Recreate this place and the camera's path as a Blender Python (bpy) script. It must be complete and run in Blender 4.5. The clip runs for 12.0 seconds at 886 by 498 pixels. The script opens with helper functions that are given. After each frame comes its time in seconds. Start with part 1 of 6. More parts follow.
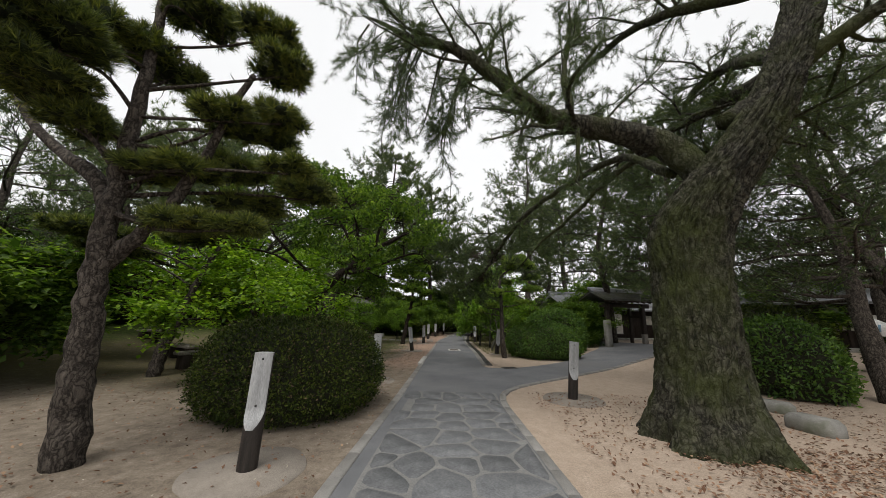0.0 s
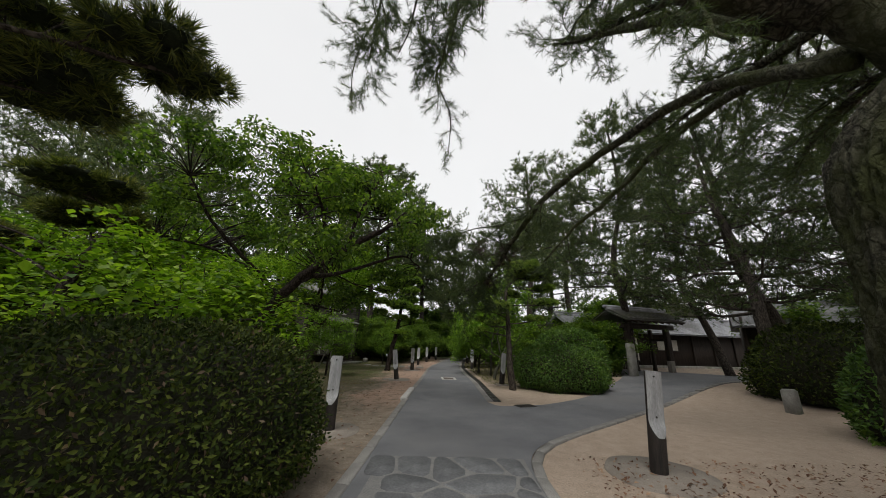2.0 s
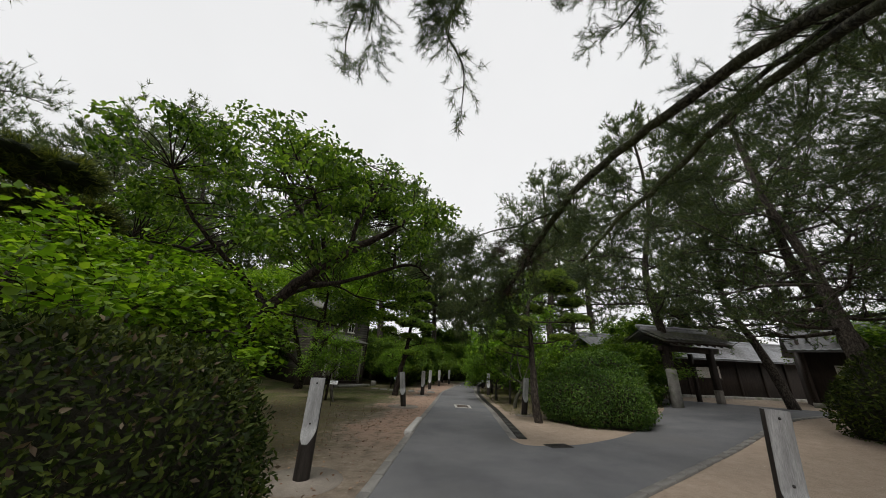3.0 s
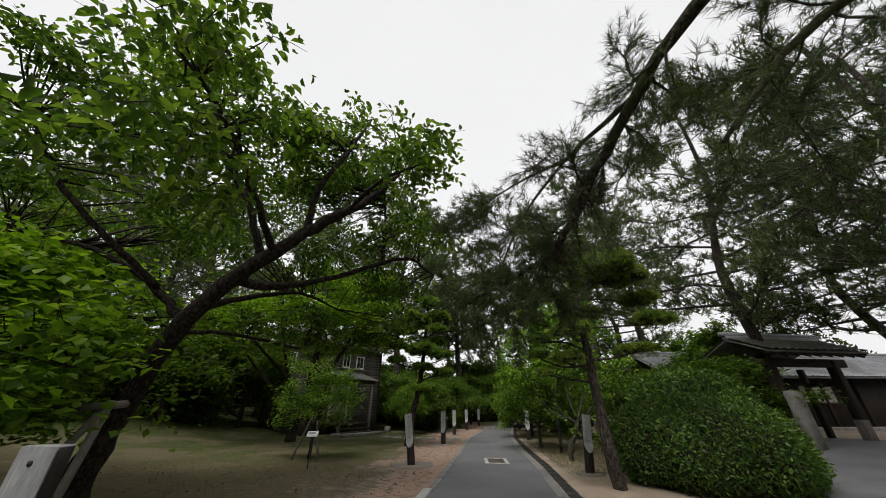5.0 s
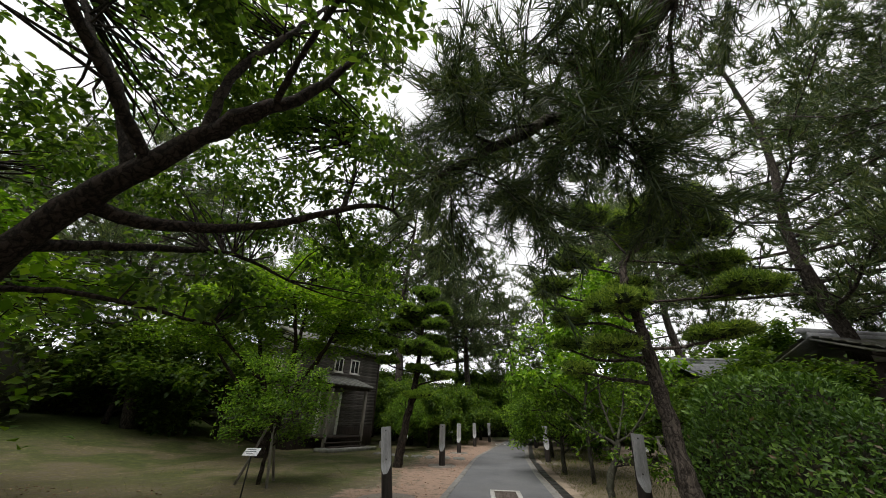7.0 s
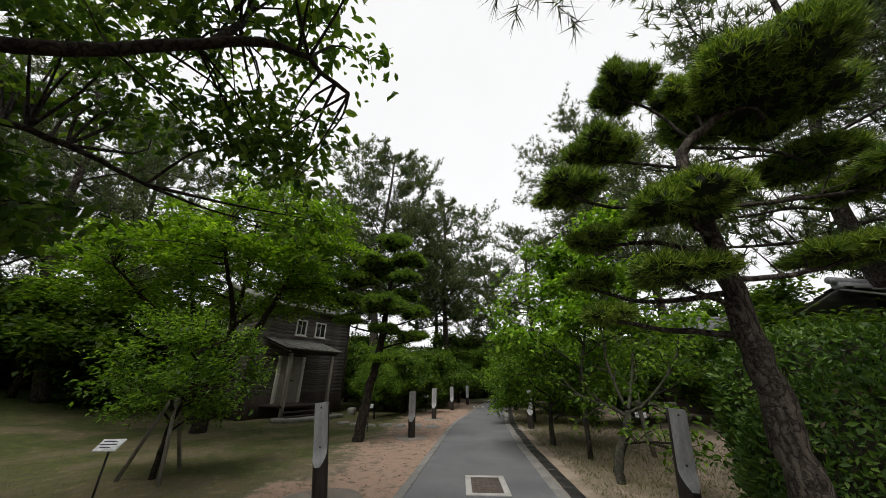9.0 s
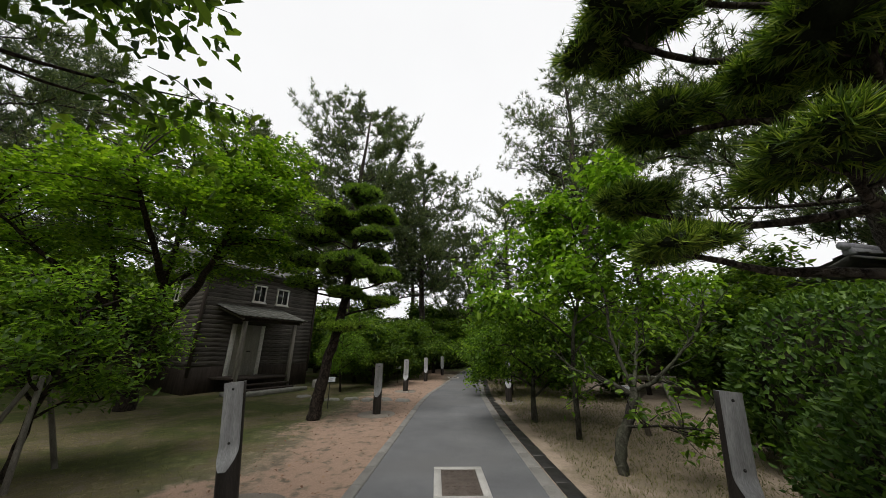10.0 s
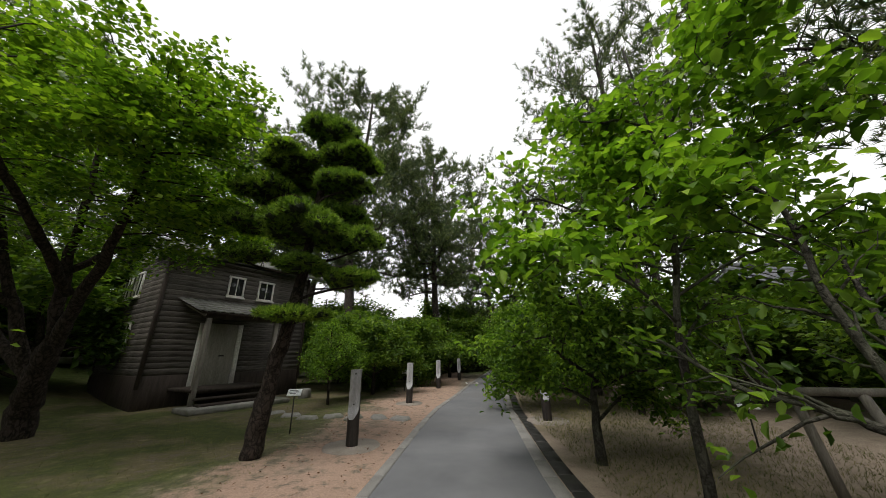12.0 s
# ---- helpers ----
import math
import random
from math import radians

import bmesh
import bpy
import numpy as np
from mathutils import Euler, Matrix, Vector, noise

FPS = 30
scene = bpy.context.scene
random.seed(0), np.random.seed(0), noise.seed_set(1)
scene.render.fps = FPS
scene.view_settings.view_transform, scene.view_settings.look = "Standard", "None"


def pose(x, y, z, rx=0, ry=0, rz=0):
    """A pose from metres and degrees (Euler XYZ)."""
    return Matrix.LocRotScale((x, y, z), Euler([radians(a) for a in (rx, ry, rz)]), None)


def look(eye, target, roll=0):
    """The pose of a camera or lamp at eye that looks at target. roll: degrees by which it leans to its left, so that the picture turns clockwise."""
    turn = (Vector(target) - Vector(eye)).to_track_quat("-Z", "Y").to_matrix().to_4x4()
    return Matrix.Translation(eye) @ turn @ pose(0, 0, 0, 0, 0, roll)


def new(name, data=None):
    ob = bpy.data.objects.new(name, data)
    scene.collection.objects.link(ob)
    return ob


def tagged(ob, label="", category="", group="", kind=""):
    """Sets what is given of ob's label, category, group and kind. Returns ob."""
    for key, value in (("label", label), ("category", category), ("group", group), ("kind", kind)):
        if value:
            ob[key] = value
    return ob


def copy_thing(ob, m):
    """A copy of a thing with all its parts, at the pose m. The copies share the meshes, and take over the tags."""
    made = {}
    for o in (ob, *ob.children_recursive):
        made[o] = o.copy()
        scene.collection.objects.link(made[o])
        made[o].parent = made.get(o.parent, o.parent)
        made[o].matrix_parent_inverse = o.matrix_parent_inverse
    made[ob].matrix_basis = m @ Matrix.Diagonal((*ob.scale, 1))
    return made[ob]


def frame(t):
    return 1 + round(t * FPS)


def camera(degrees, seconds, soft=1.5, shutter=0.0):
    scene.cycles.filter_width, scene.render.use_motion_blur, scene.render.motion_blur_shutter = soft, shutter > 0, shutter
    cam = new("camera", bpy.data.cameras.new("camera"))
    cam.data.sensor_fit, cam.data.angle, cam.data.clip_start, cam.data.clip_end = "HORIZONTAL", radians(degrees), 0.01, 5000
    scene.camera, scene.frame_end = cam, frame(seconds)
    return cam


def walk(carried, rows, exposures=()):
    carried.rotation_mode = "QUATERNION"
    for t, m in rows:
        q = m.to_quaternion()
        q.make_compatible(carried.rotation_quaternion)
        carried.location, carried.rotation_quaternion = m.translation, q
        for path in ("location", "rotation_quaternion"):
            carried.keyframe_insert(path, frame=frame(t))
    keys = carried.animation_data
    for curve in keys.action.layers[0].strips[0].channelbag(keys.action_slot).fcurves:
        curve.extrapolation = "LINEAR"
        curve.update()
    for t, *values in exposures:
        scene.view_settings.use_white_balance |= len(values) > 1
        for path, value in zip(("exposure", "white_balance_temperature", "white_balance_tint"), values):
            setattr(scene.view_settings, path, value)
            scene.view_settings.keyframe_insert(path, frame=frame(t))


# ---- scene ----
cam = camera(109.6, 12.0, 0.5)
PATH = [
    (0, (-0.247, -2.128, 1.568), (-0.254, -0.177, 2.009), 1.3),
    (0.5, (-0.29, -1.466, 1.505), (-0.282, 0.491, 1.919), 0.1),
    (1, (-0.308, -0.77, 1.46), (-0.27, 1.181, 1.898), -0.2),
    (1.5, (-0.321, -0.062, 1.429), (-0.273, 1.871, 1.938), 0.8),
    (2, (-0.241, 0.62, 1.404), (-0.211, 2.532, 1.991), 1.8),
    (2.5, (-0.195, 1.236, 1.383), (-0.213, 3.128, 2.033), 2.6),
    (3, (-0.183, 1.904, 1.372), (-0.245, 3.773, 2.081), 2.7),
    (3.2, (-0.168, 2.202, 1.371), (-0.262, 4.062, 2.1), 2.5),
    (4.8, (0.028, 4.714, 1.325), (-0.154, 6.495, 2.218), -0.2),
    (5, (0.044, 4.997, 1.324), (-0.144, 6.772, 2.226), -0.0),
    (5.5, (0.06, 5.666, 1.324), (-0.098, 7.423, 2.267), 0.1),
    (6, (0.141, 6.318, 1.298), (-0.026, 8.059, 2.267), -0.5),
    (6.5, (0.209, 6.87, 1.283), (-0.033, 8.597, 2.264), 0.3),
    (6.7, (0.22, 7.102, 1.284), (-0.036, 8.831, 2.255), 1.1),
    (8.3, (0.239, 8.847, 1.426), (-0.037, 10.602, 2.343), 1.2),
    (8.5, (0.241, 9.057, 1.432), (-0.015, 10.827, 2.328), 0.8),
    (9, (0.245, 9.603, 1.438), (0.087, 11.438, 2.218), 0.1),
    (9.5, (0.224, 10.262, 1.45), (0.136, 12.146, 2.113), 0.2),
    (10, (0.265, 10.99, 1.454), (0.236, 12.889, 2.08), 0.2),
    (10.5, (0.359, 11.749, 1.437), (0.354, 13.651, 2.056), 1.0),
    (11, (0.389, 12.439, 1.389), (0.351, 14.344, 1.997), 0.5),
    (11.5, (0.429, 13.107, 1.386), (0.358, 15.009, 2.001), -0.8),
    (12, (0.467, 13.778, 1.398), (0.33, 15.668, 2.038), -0.7),
]
walk(cam, [(t, look(eye, target, roll)) for t, eye, target, roll in PATH],
     ((0, 0.03), (1.5, -0.08), (3, -0.14), (5.5, -0.03), (6.5, 0.16), (8.3, 0.18), (9.2, 0.0), (10, 0.02), (11, 0.18), (12, 0.24)))

# ---- world and light ----
world = bpy.data.worlds.new("world")
scene.world = world
world.use_nodes = True
wn, wl = world.node_tree.nodes, world.node_tree.links
wn.clear()
sky = wn.new("ShaderNodeTexSky")
sky.sky_type, sky.sun_disc = "NISHITA", False
sky.sun_elevation, sky.sun_rotation = radians(58), radians(200)
sky.air_density, sky.dust_density, sky.ozone_density = 1.0, 6.0, 1.0
cloud = wn.new("ShaderNodeTexNoise")
cloud.inputs["Scale"].default_value, cloud.inputs["Detail"].default_value = 1.6, 5
ramp = wn.new("ShaderNodeMapRange")
ramp.inputs["To Min"].default_value, ramp.inputs["To Max"].default_value = 10.5, 12.5
grey = wn.new("ShaderNodeCombineColor")
mixw = wn.new("ShaderNodeMix")
mixw.data_type = "RGBA"
mixw.inputs["Factor"].default_value = 0.9
back = wn.new("ShaderNodeBackground")
SKY = 0.09
back.inputs["Strength"].default_value = SKY
wout = wn.new("ShaderNodeOutputWorld")
wl.new(cloud.outputs["Fac"], ramp.inputs["Value"])
for k in ("Red", "Green", "Blue"):
    wl.new(ramp.outputs["Result"], grey.inputs[k])
wl.new(sky.outputs["Color"], mixw.inputs["A"])
wl.new(grey.outputs["Color"], mixw.inputs["B"])
wl.new(mixw.outputs["Result"], back.inputs["Color"])
wl.new(back.outputs["Background"], wout.inputs["Surface"])
sun_data = bpy.data.lights.new("sun", "SUN")
sun_data.energy, sun_data.angle, sun_data.color = 2.3, radians(30), (1.0, 0.96, 0.9)
sun = new("sun", sun_data)
sun.matrix_world = look((0, 0, 30), (0 + 6, 14, 0))
scene.view_settings.exposure = 0.0

# ---- materials ----


def nodes_of(name):
    m = bpy.data.materials.new(name)
    m.use_nodes = True
    nt = m.node_tree
    return m, nt.nodes, nt.links, nt.nodes["Principled BSDF"]


def noise_tex(n, l, scale, detail=6, stretch=None, rough=0.6, space="Object"):
    tc = n.new("ShaderNodeTexCoord")
    t = n.new("ShaderNodeTexNoise")
    t.inputs["Scale"].default_value, t.inputs["Detail"].default_value, t.inputs["Roughness"].default_value = scale, detail, rough
    if stretch:
        mp = n.new("ShaderNodeMapping")
        mp.inputs["Scale"].default_value = stretch
        l.new(tc.outputs[space], mp.inputs["Vector"])
        l.new(mp.outputs["Vector"], t.inputs["Vector"])
    else:
        l.new(tc.outputs[space], t.inputs["Vector"])
    return t


def ramp_of(n, l, socket, stops):
    r = n.new("ShaderNodeValToRGB")
    els = r.color_ramp.elements
    while len(els) < len(stops):
        els.new(0.5)
    for e, (p, c) in zip(els, stops):
        e.position, e.color = p, (*c, 1)
    l.new(socket, r.inputs["Fac"])
    return r


def mix_col(n, l, fac, a, b, mode="MIX"):
    m = n.new("ShaderNodeMix")
    m.data_type, m.blend_type = "RGBA", mode
    for s, v in (("Factor", fac), ("A", a), ("B", b)):
        if isinstance(v, (int, float)):
            m.inputs[s].default_value = v
        elif isinstance(v, tuple):
            m.inputs[s].default_value = (*v, 1)
        else:
            l.new(v, m.inputs[s])
    return m.outputs["Result"]


def surf(name, c1, c2, c3=None, scale=3.0, fine=40.0, rough=0.8, metal=0.0, bump=0.3, dist=0.01, stretch=None, island=0.0, lo=0.3, hi=0.7):
    m, n, l, p = nodes_of(name)
    a = noise_tex(n, l, scale, 7, stretch)
    b = noise_tex(n, l, fine, 5, stretch)
    col = ramp_of(n, l, a.outputs["Fac"], [(lo, c1), (hi, c2)]).outputs["Color"]
    r2 = ramp_of(n, l, b.outputs["Fac"], [(0.3, (0.62, 0.62, 0.62)), (0.7, (1.25, 1.25, 1.25))]).outputs["Color"]
    col = mix_col(n, l, 0.8, col, r2, "MULTIPLY")
    if c3:
        d = noise_tex(n, l, scale * 0.37, 4, stretch)
        f = ramp_of(n, l, d.outputs["Fac"], [(0.5, (0, 0, 0)), (0.66, (1, 1, 1))]).outputs["Color"]
        col = mix_col(n, l, f, col, c3)
    if island:
        oi = n.new("ShaderNodeObjectInfo")
        rr = ramp_of(n, l, oi.outputs["Random"], [(0.0, (1 - island,) * 3), (1.0, (1 + island,) * 3)]).outputs["Color"]
        col = mix_col(n, l, 1.0, col, rr, "MULTIPLY")
    l.new(col, p.inputs["Base Color"])
    p.inputs["Roughness"].default_value, p.inputs["Metallic"].default_value = rough, metal
    p.inputs["Specular IOR Level"].default_value = 0.3
    bp = n.new("ShaderNodeBump")
    bp.inputs["Strength"].default_value, bp.inputs["Distance"].default_value = bump, dist
    l.new(b.outputs["Fac"], bp.inputs["Height"])
    l.new(bp.outputs["Normal"], p.inputs["Normal"])
    return m


def leaf_mat(name, dark, mid, light, trans=0.35, rough=0.5, gloss=0.35):
    m, n, l, p = nodes_of(name)
    g = n.new("ShaderNodeNewGeometry")
    col = ramp_of(n, l, g.outputs["Random Per Island"], [(0.0, dark), (0.55, mid), (1.0, light)]).outputs["Color"]
    big = noise_tex(n, l, 0.9, 3)
    var = ramp_of(n, l, big.outputs["Fac"], [(0.35, (0.7, 0.75, 0.7)), (0.65, (1.2, 1.15, 1.0))]).outputs["Color"]
    col = mix_col(n, l, 1.0, col, var, "MULTIPLY")
    l.new(col, p.inputs["Base Color"])
    p.inputs["Roughness"].default_value = rough
    p.inputs["Specular IOR Level"].default_value = gloss
    if trans:
        t = n.new("ShaderNodeBsdfTranslucent")
        yel = mix_col(n, l, 1.0, col, (1.15, 1.25, 0.5), "MULTIPLY")
        l.new(yel, t.inputs["Color"])
        ms = n.new("ShaderNodeMixShader")
        ms.inputs["Fac"].default_value = trans
        l.new(p.outputs["BSDF"], ms.inputs[1])
        l.new(t.outputs["BSDF"], ms.inputs[2])
        l.new(ms.outputs["Shader"], n["Material Output"].inputs["Surface"])
    return m


def bark_mat(name, dark, light, moss=None, stretch=(9, 9, 2.2), dist=0.04):
    m, n, l, p = nodes_of(name)
    a = noise_tex(n, l, 1.6, 8, stretch, 0.65)
    tc = n.new("ShaderNodeTexCoord")
    mp = n.new("ShaderNodeMapping")
    mp.inputs["Scale"].default_value = stretch
    v = n.new("ShaderNodeTexVoronoi")
    v.feature = "DISTANCE_TO_EDGE"
    v.inputs["Scale"].default_value = 1.1
    warp = noise_tex(n, l, 5.0, 5)
    l.new(mix_col(n, l, 0.3, tc.outputs["Object"], warp.outputs["Color"], "ADD"), mp.inputs["Vector"])
    l.new(mp.outputs["Vector"], v.inputs["Vector"])
    crack = ramp_of(n, l, v.outputs["Distance"], [(0.0, (0.22, 0.21, 0.2)), (0.2, (1, 1, 1))]).outputs["Color"]
    col = ramp_of(n, l, a.outputs["Fac"], [(0.3, dark), (0.72, light)]).outputs["Color"]
    col = mix_col(n, l, 1.0, col, crack, "MULTIPLY")
    if moss:
        d = noise_tex(n, l, 1.1, 5)
        f = ramp_of(n, l, d.outputs["Fac"], [(0.42, (0, 0, 0)), (0.64, (0.8, 0.8, 0.8))]).outputs["Color"]
        col = mix_col(n, l, f, col, moss)
    l.new(col, p.inputs["Base Color"])
    p.inputs["Roughness"].default_value = 0.9
    p.inputs["Specular IOR Level"].default_value = 0.2
    ad = n.new("ShaderNodeMath")
    ad.operation = "ADD"
    cl = n.new("ShaderNodeMath")
    cl.operation = "MINIMUM"
    cl.inputs[1].default_value = 0.3
    l.new(v.outputs["Distance"], cl.inputs[0])
    l.new(cl.outputs[0], ad.inputs[0])
    l.new(a.outputs["Fac"], ad.inputs[1])
    bp = n.new("ShaderNodeBump")
    bp.inputs["Strength"].default_value, bp.inputs["Distance"].default_value = 1.0, dist
    l.new(ad.outputs[0], bp.inputs["Height"])
    l.new(bp.outputs["Normal"], p.inputs["Normal"])
    return m


def ground_mat():
    m, n, l, p = nodes_of("sand_and_moss")
    tc = n.new("ShaderNodeTexCoord")
    sep = n.new("ShaderNodeSeparateXYZ")
    l.new(tc.outputs["Object"], sep.inputs["Vector"])
    fine = noise_tex(n, l, 60, 6)
    mid = noise_tex(n, l, 4.5, 8, None, 0.7)
    big = noise_tex(n, l, 0.55, 5)
    sand = ramp_of(n, l, mid.outputs["Fac"], [(0.3, (0.125, 0.1, 0.076)), (0.55, (0.21, 0.175, 0.137)), (0.75, (0.3, 0.255, 0.21))]).outputs["Color"]
    moss = ramp_of(n, l, mid.outputs["Fac"], [(0.3, (0.036, 0.036, 0.014)), (0.52, (0.095, 0.085, 0.034)), (0.72, (0.2, 0.16, 0.1))]).outputs["Color"]
    lawn = ramp_of(n, l, mid.outputs["Fac"], [(0.3, (0.024, 0.036, 0.009)), (0.68, (0.08, 0.105, 0.026))]).outputs["Color"]

    def span(sock, a, b):
        r = n.new("ShaderNodeMapRange")
        r.interpolation_type = "SMOOTHSTEP"
        r.inputs["From Min"].default_value, r.inputs["From Max"].default_value = a, b
        l.new(sock, r.inputs["Value"])
        return r.outputs["Result"]

    def op(kind, a, b):
        q = n.new("ShaderNodeMath")
        q.operation = kind
        q.use_clamp = True
        for i, s in enumerate((a, b)):
            if isinstance(s, (int, float)):
                q.inputs[i].default_value = s
            else:
                l.new(s, q.inputs[i])
        return q.outputs[0]

    wob = op("MULTIPLY_ADD", big.outputs["Fac"], 0.5)
    xs = n.new("ShaderNodeMath")
    xs.operation = "MULTIPLY_ADD"
    xs.inputs[1].default_value, xs.inputs[2].default_value = 5.0, -2.5
    l.new(big.outputs["Fac"], xs.inputs[0])
    xw = n.new("ShaderNodeMath")
    l.new(sep.outputs["X"], xw.inputs[0])
    l.new(xs.outputs[0], xw.inputs[1])
    ms = n.new("ShaderNodeMath")
    ms.operation = "MULTIPLY_ADD"
    ms.inputs[1].default_value, ms.inputs[2].default_value = 2.0, -1.0
    l.new(mid.outputs["Fac"], ms.inputs[0])
    xm = n.new("ShaderNodeMath")
    l.new(xw.outputs[0], xm.inputs[0])
    l.new(ms.outputs[0], xm.inputs[1])
    left = op("MULTIPLY", span(xm.outputs[0], -2.1, -3.4), span(sep.outputs["Y"], 4.2, 7.4))
    right = op("MULTIPLY", op("MULTIPLY", span(xm.outputs[0], 1.6, 2.4), span(xm.outputs[0], 5.4, 3.6)), span(sep.outputs["Y"], 10.54, 13.39))
    mossf = op("MULTIPLY", op("ADD", op("MULTIPLY", left, 0.85), op("MULTIPLY", right, 0.6)), span(mid.outputs["Fac"], 0.3, 0.55))
    col = mix_col(n, l, mossf, sand, moss)
    lf = op("MULTIPLY", op("MULTIPLY", span(sep.outputs["Y"], 11.68, 17.38), span(xw.outputs[0], -1.6, -3.0)), span(big.outputs["Fac"], 0.42, 0.56))
    lf2 = op("MULTIPLY", span(xw.outputs[0], -12.5, -15.5), span(sep.outputs["Y"], 3.7, 7.12))
    lf3 = span(sep.outputs["Y"], 35.62, 41.32)
    col = mix_col(n, l, op("MAXIMUM", op("MULTIPLY", lf, 0.8), op("MAXIMUM", lf2, lf3)), col, lawn)
    red = op("MULTIPLY", op("MULTIPLY", span(xm.outputs[0], -2.6, -1.8), span(sep.outputs["Y"], 7.12, 10.54)), span(sep.outputs["X"], 0.2, -0.2))
    col = mix_col(n, l, op("MULTIPLY", op("MULTIPLY", red, 0.8), span(mid.outputs["Fac"], 0.36, 0.5)), col, (0.33, 0.225, 0.17))
    # Pale bed sand; its far stretch also carries sunlit brightness in the colour.
    bed = op("MULTIPLY", span(sep.outputs["X"], 0.4, 0.9), span(sep.outputs["Y"], 24.0, 17.0))
    col = mix_col(n, l, op("MULTIPLY", op("MULTIPLY", bed, 0.7), op("SUBTRACT", 1.0, op("MULTIPLY", right, 0.65))), col, mix_col(n, l, mid.outputs["Fac"], (0.33, 0.255, 0.195), (0.52, 0.42, 0.335)))
    g = ramp_of(n, l, fine.outputs["Fac"], [(0.3, (0.6, 0.6, 0.6)), (0.7, (1.3, 1.3, 1.3))]).outputs["Color"]
    col = mix_col(n, l, 0.7, col, g, "MULTIPLY")
    l.new(col, p.inputs["Base Color"])
    p.inputs["Roughness"].default_value = 0.95
    p.inputs["Specular IOR Level"].default_value = 0.15
    bp = n.new("ShaderNodeBump")
    bp.inputs["Strength"].default_value, bp.inputs["Distance"].default_value = 0.7, 0.02
    hh = n.new("ShaderNodeMath")
    l.new(fine.outputs["Fac"], hh.inputs[0])
    l.new(mid.outputs["Fac"], hh.inputs[1])
    l.new(hh.outputs[0], bp.inputs["Height"])
    l.new(bp.outputs["Normal"], p.inputs["Normal"])
    return m


M_GROUND = ground_mat()
M_ASPHALT = surf("worn_asphalt", (0.10, 0.103, 0.11), (0.165, 0.168, 0.175), (0.13, 0.13, 0.132), scale=0.8, fine=160, rough=0.85, bump=0.35, dist=0.004)
M_FLAG = surf("slate_flagstone", (0.09, 0.094, 0.1), (0.15, 0.153, 0.158), None, scale=5, fine=50, rough=0.75, bump=0.4, dist=0.006, island=0.16)
M_JOINT = surf("mortar_joint", (0.145, 0.145, 0.143), (0.2, 0.198, 0.19), None, scale=6, fine=70, rough=0.9)
M_CONC = surf("weathered_concrete", (0.17, 0.165, 0.155), (0.28, 0.27, 0.255), (0.14, 0.135, 0.12), scale=3, fine=80, rough=0.9, bump=0.3, dist=0.004, island=0.15)
M_CONC_PALE = surf("pale_concrete", (0.36, 0.35, 0.33), (0.5, 0.49, 0.47), None, scale=4, fine=80, rough=0.9, bump=0.3, dist=0.004)
M_DISC = surf("gravel_concrete_disc", (0.19, 0.165, 0.14), (0.27, 0.24, 0.205), None, scale=3, fine=120, rough=0.95, bump=0.5, dist=0.006)
M_IRON = surf("dark_cast_iron", (0.035, 0.035, 0.035), (0.075, 0.07, 0.065), None, scale=6, fine=60, rough=0.6, metal=0.6, bump=0.3, dist=0.003)
M_STEEL = surf("galvanised_steel", (0.33, 0.33, 0.32), (0.46, 0.46, 0.45), None, scale=6, fine=60, rough=0.5, metal=0.5, bump=0.1, dist=0.002)
M_RUST = surf("brown_manhole_plate", (0.075, 0.06, 0.05), (0.13, 0.105, 0.09), None, scale=6, fine=90, rough=0.8, bump=0.5, dist=0.004)
M_CHAR = surf("charred_dark_wood", (0.012, 0.010, 0.009), (0.04, 0.032, 0.027), None, scale=3, fine=30, rough=0.7, stretch=(6, 6, 0.8), bump=0.5, dist=0.006)
M_PLATE = surf("silvery_weathered_wood", (0.25, 0.255, 0.26), (0.4, 0.405, 0.41), (0.2, 0.2, 0.2), scale=4, fine=40, rough=0.55, stretch=(3, 3, 0.4), bump=0.15, dist=0.003)
M_CLAP = surf("silvery_clapboard", (0.024, 0.021, 0.018), (0.15, 0.135, 0.12), (0.03, 0.025, 0.02), scale=3, fine=25, rough=0.85, stretch=(0.6, 0.6, 9), bump=0.5, dist=0.006, island=0.3)
M_DWOOD = surf("dark_stained_timber", (0.018, 0.013, 0.010), (0.05, 0.037, 0.03), None, scale=3, fine=30, rough=0.75, stretch=(4, 4, 0.6), bump=0.4, dist=0.005)
M_GREYWOOD = surf("grey_weathered_timber", (0.15, 0.135, 0.115), (0.28, 0.255, 0.225), None, scale=3, fine=30, rough=0.85, stretch=(4, 4, 0.6), bump=0.4, dist=0.005)
M_PLASTER = surf("white_plaster", (0.62, 0.6, 0.56), (0.76, 0.745, 0.71), (0.5, 0.47, 0.42), scale=1.5, fine=30, rough=0.9, bump=0.1, dist=0.003)
M_OLDDOOR = surf("dusty_cream_door", (0.24, 0.225, 0.19), (0.34, 0.32, 0.28), None, scale=3, fine=30, rough=0.85, stretch=(4, 4, 0.6))
M_TILE = surf("silver_grey_roof_tile", (0.16, 0.165, 0.18), (0.33, 0.34, 0.36), (0.12, 0.12, 0.12), scale=1.3, fine=20, rough=0.45, bump=0.15, dist=0.004, island=0.25)
M_TILE_OLD = surf("mossy_roof_tile", (0.07, 0.07, 0.065), (0.16, 0.16, 0.15), (0.09, 0.095, 0.055), scale=2.0, fine=20, rough=0.7, bump=0.3, dist=0.006, island=0.3)
M_STONE = surf("grey_granite", (0.16, 0.155, 0.14), (0.28, 0.27, 0.25), (0.12, 0.125, 0.09), scale=5, fine=70, rough=0.85, bump=0.5, dist=0.008)
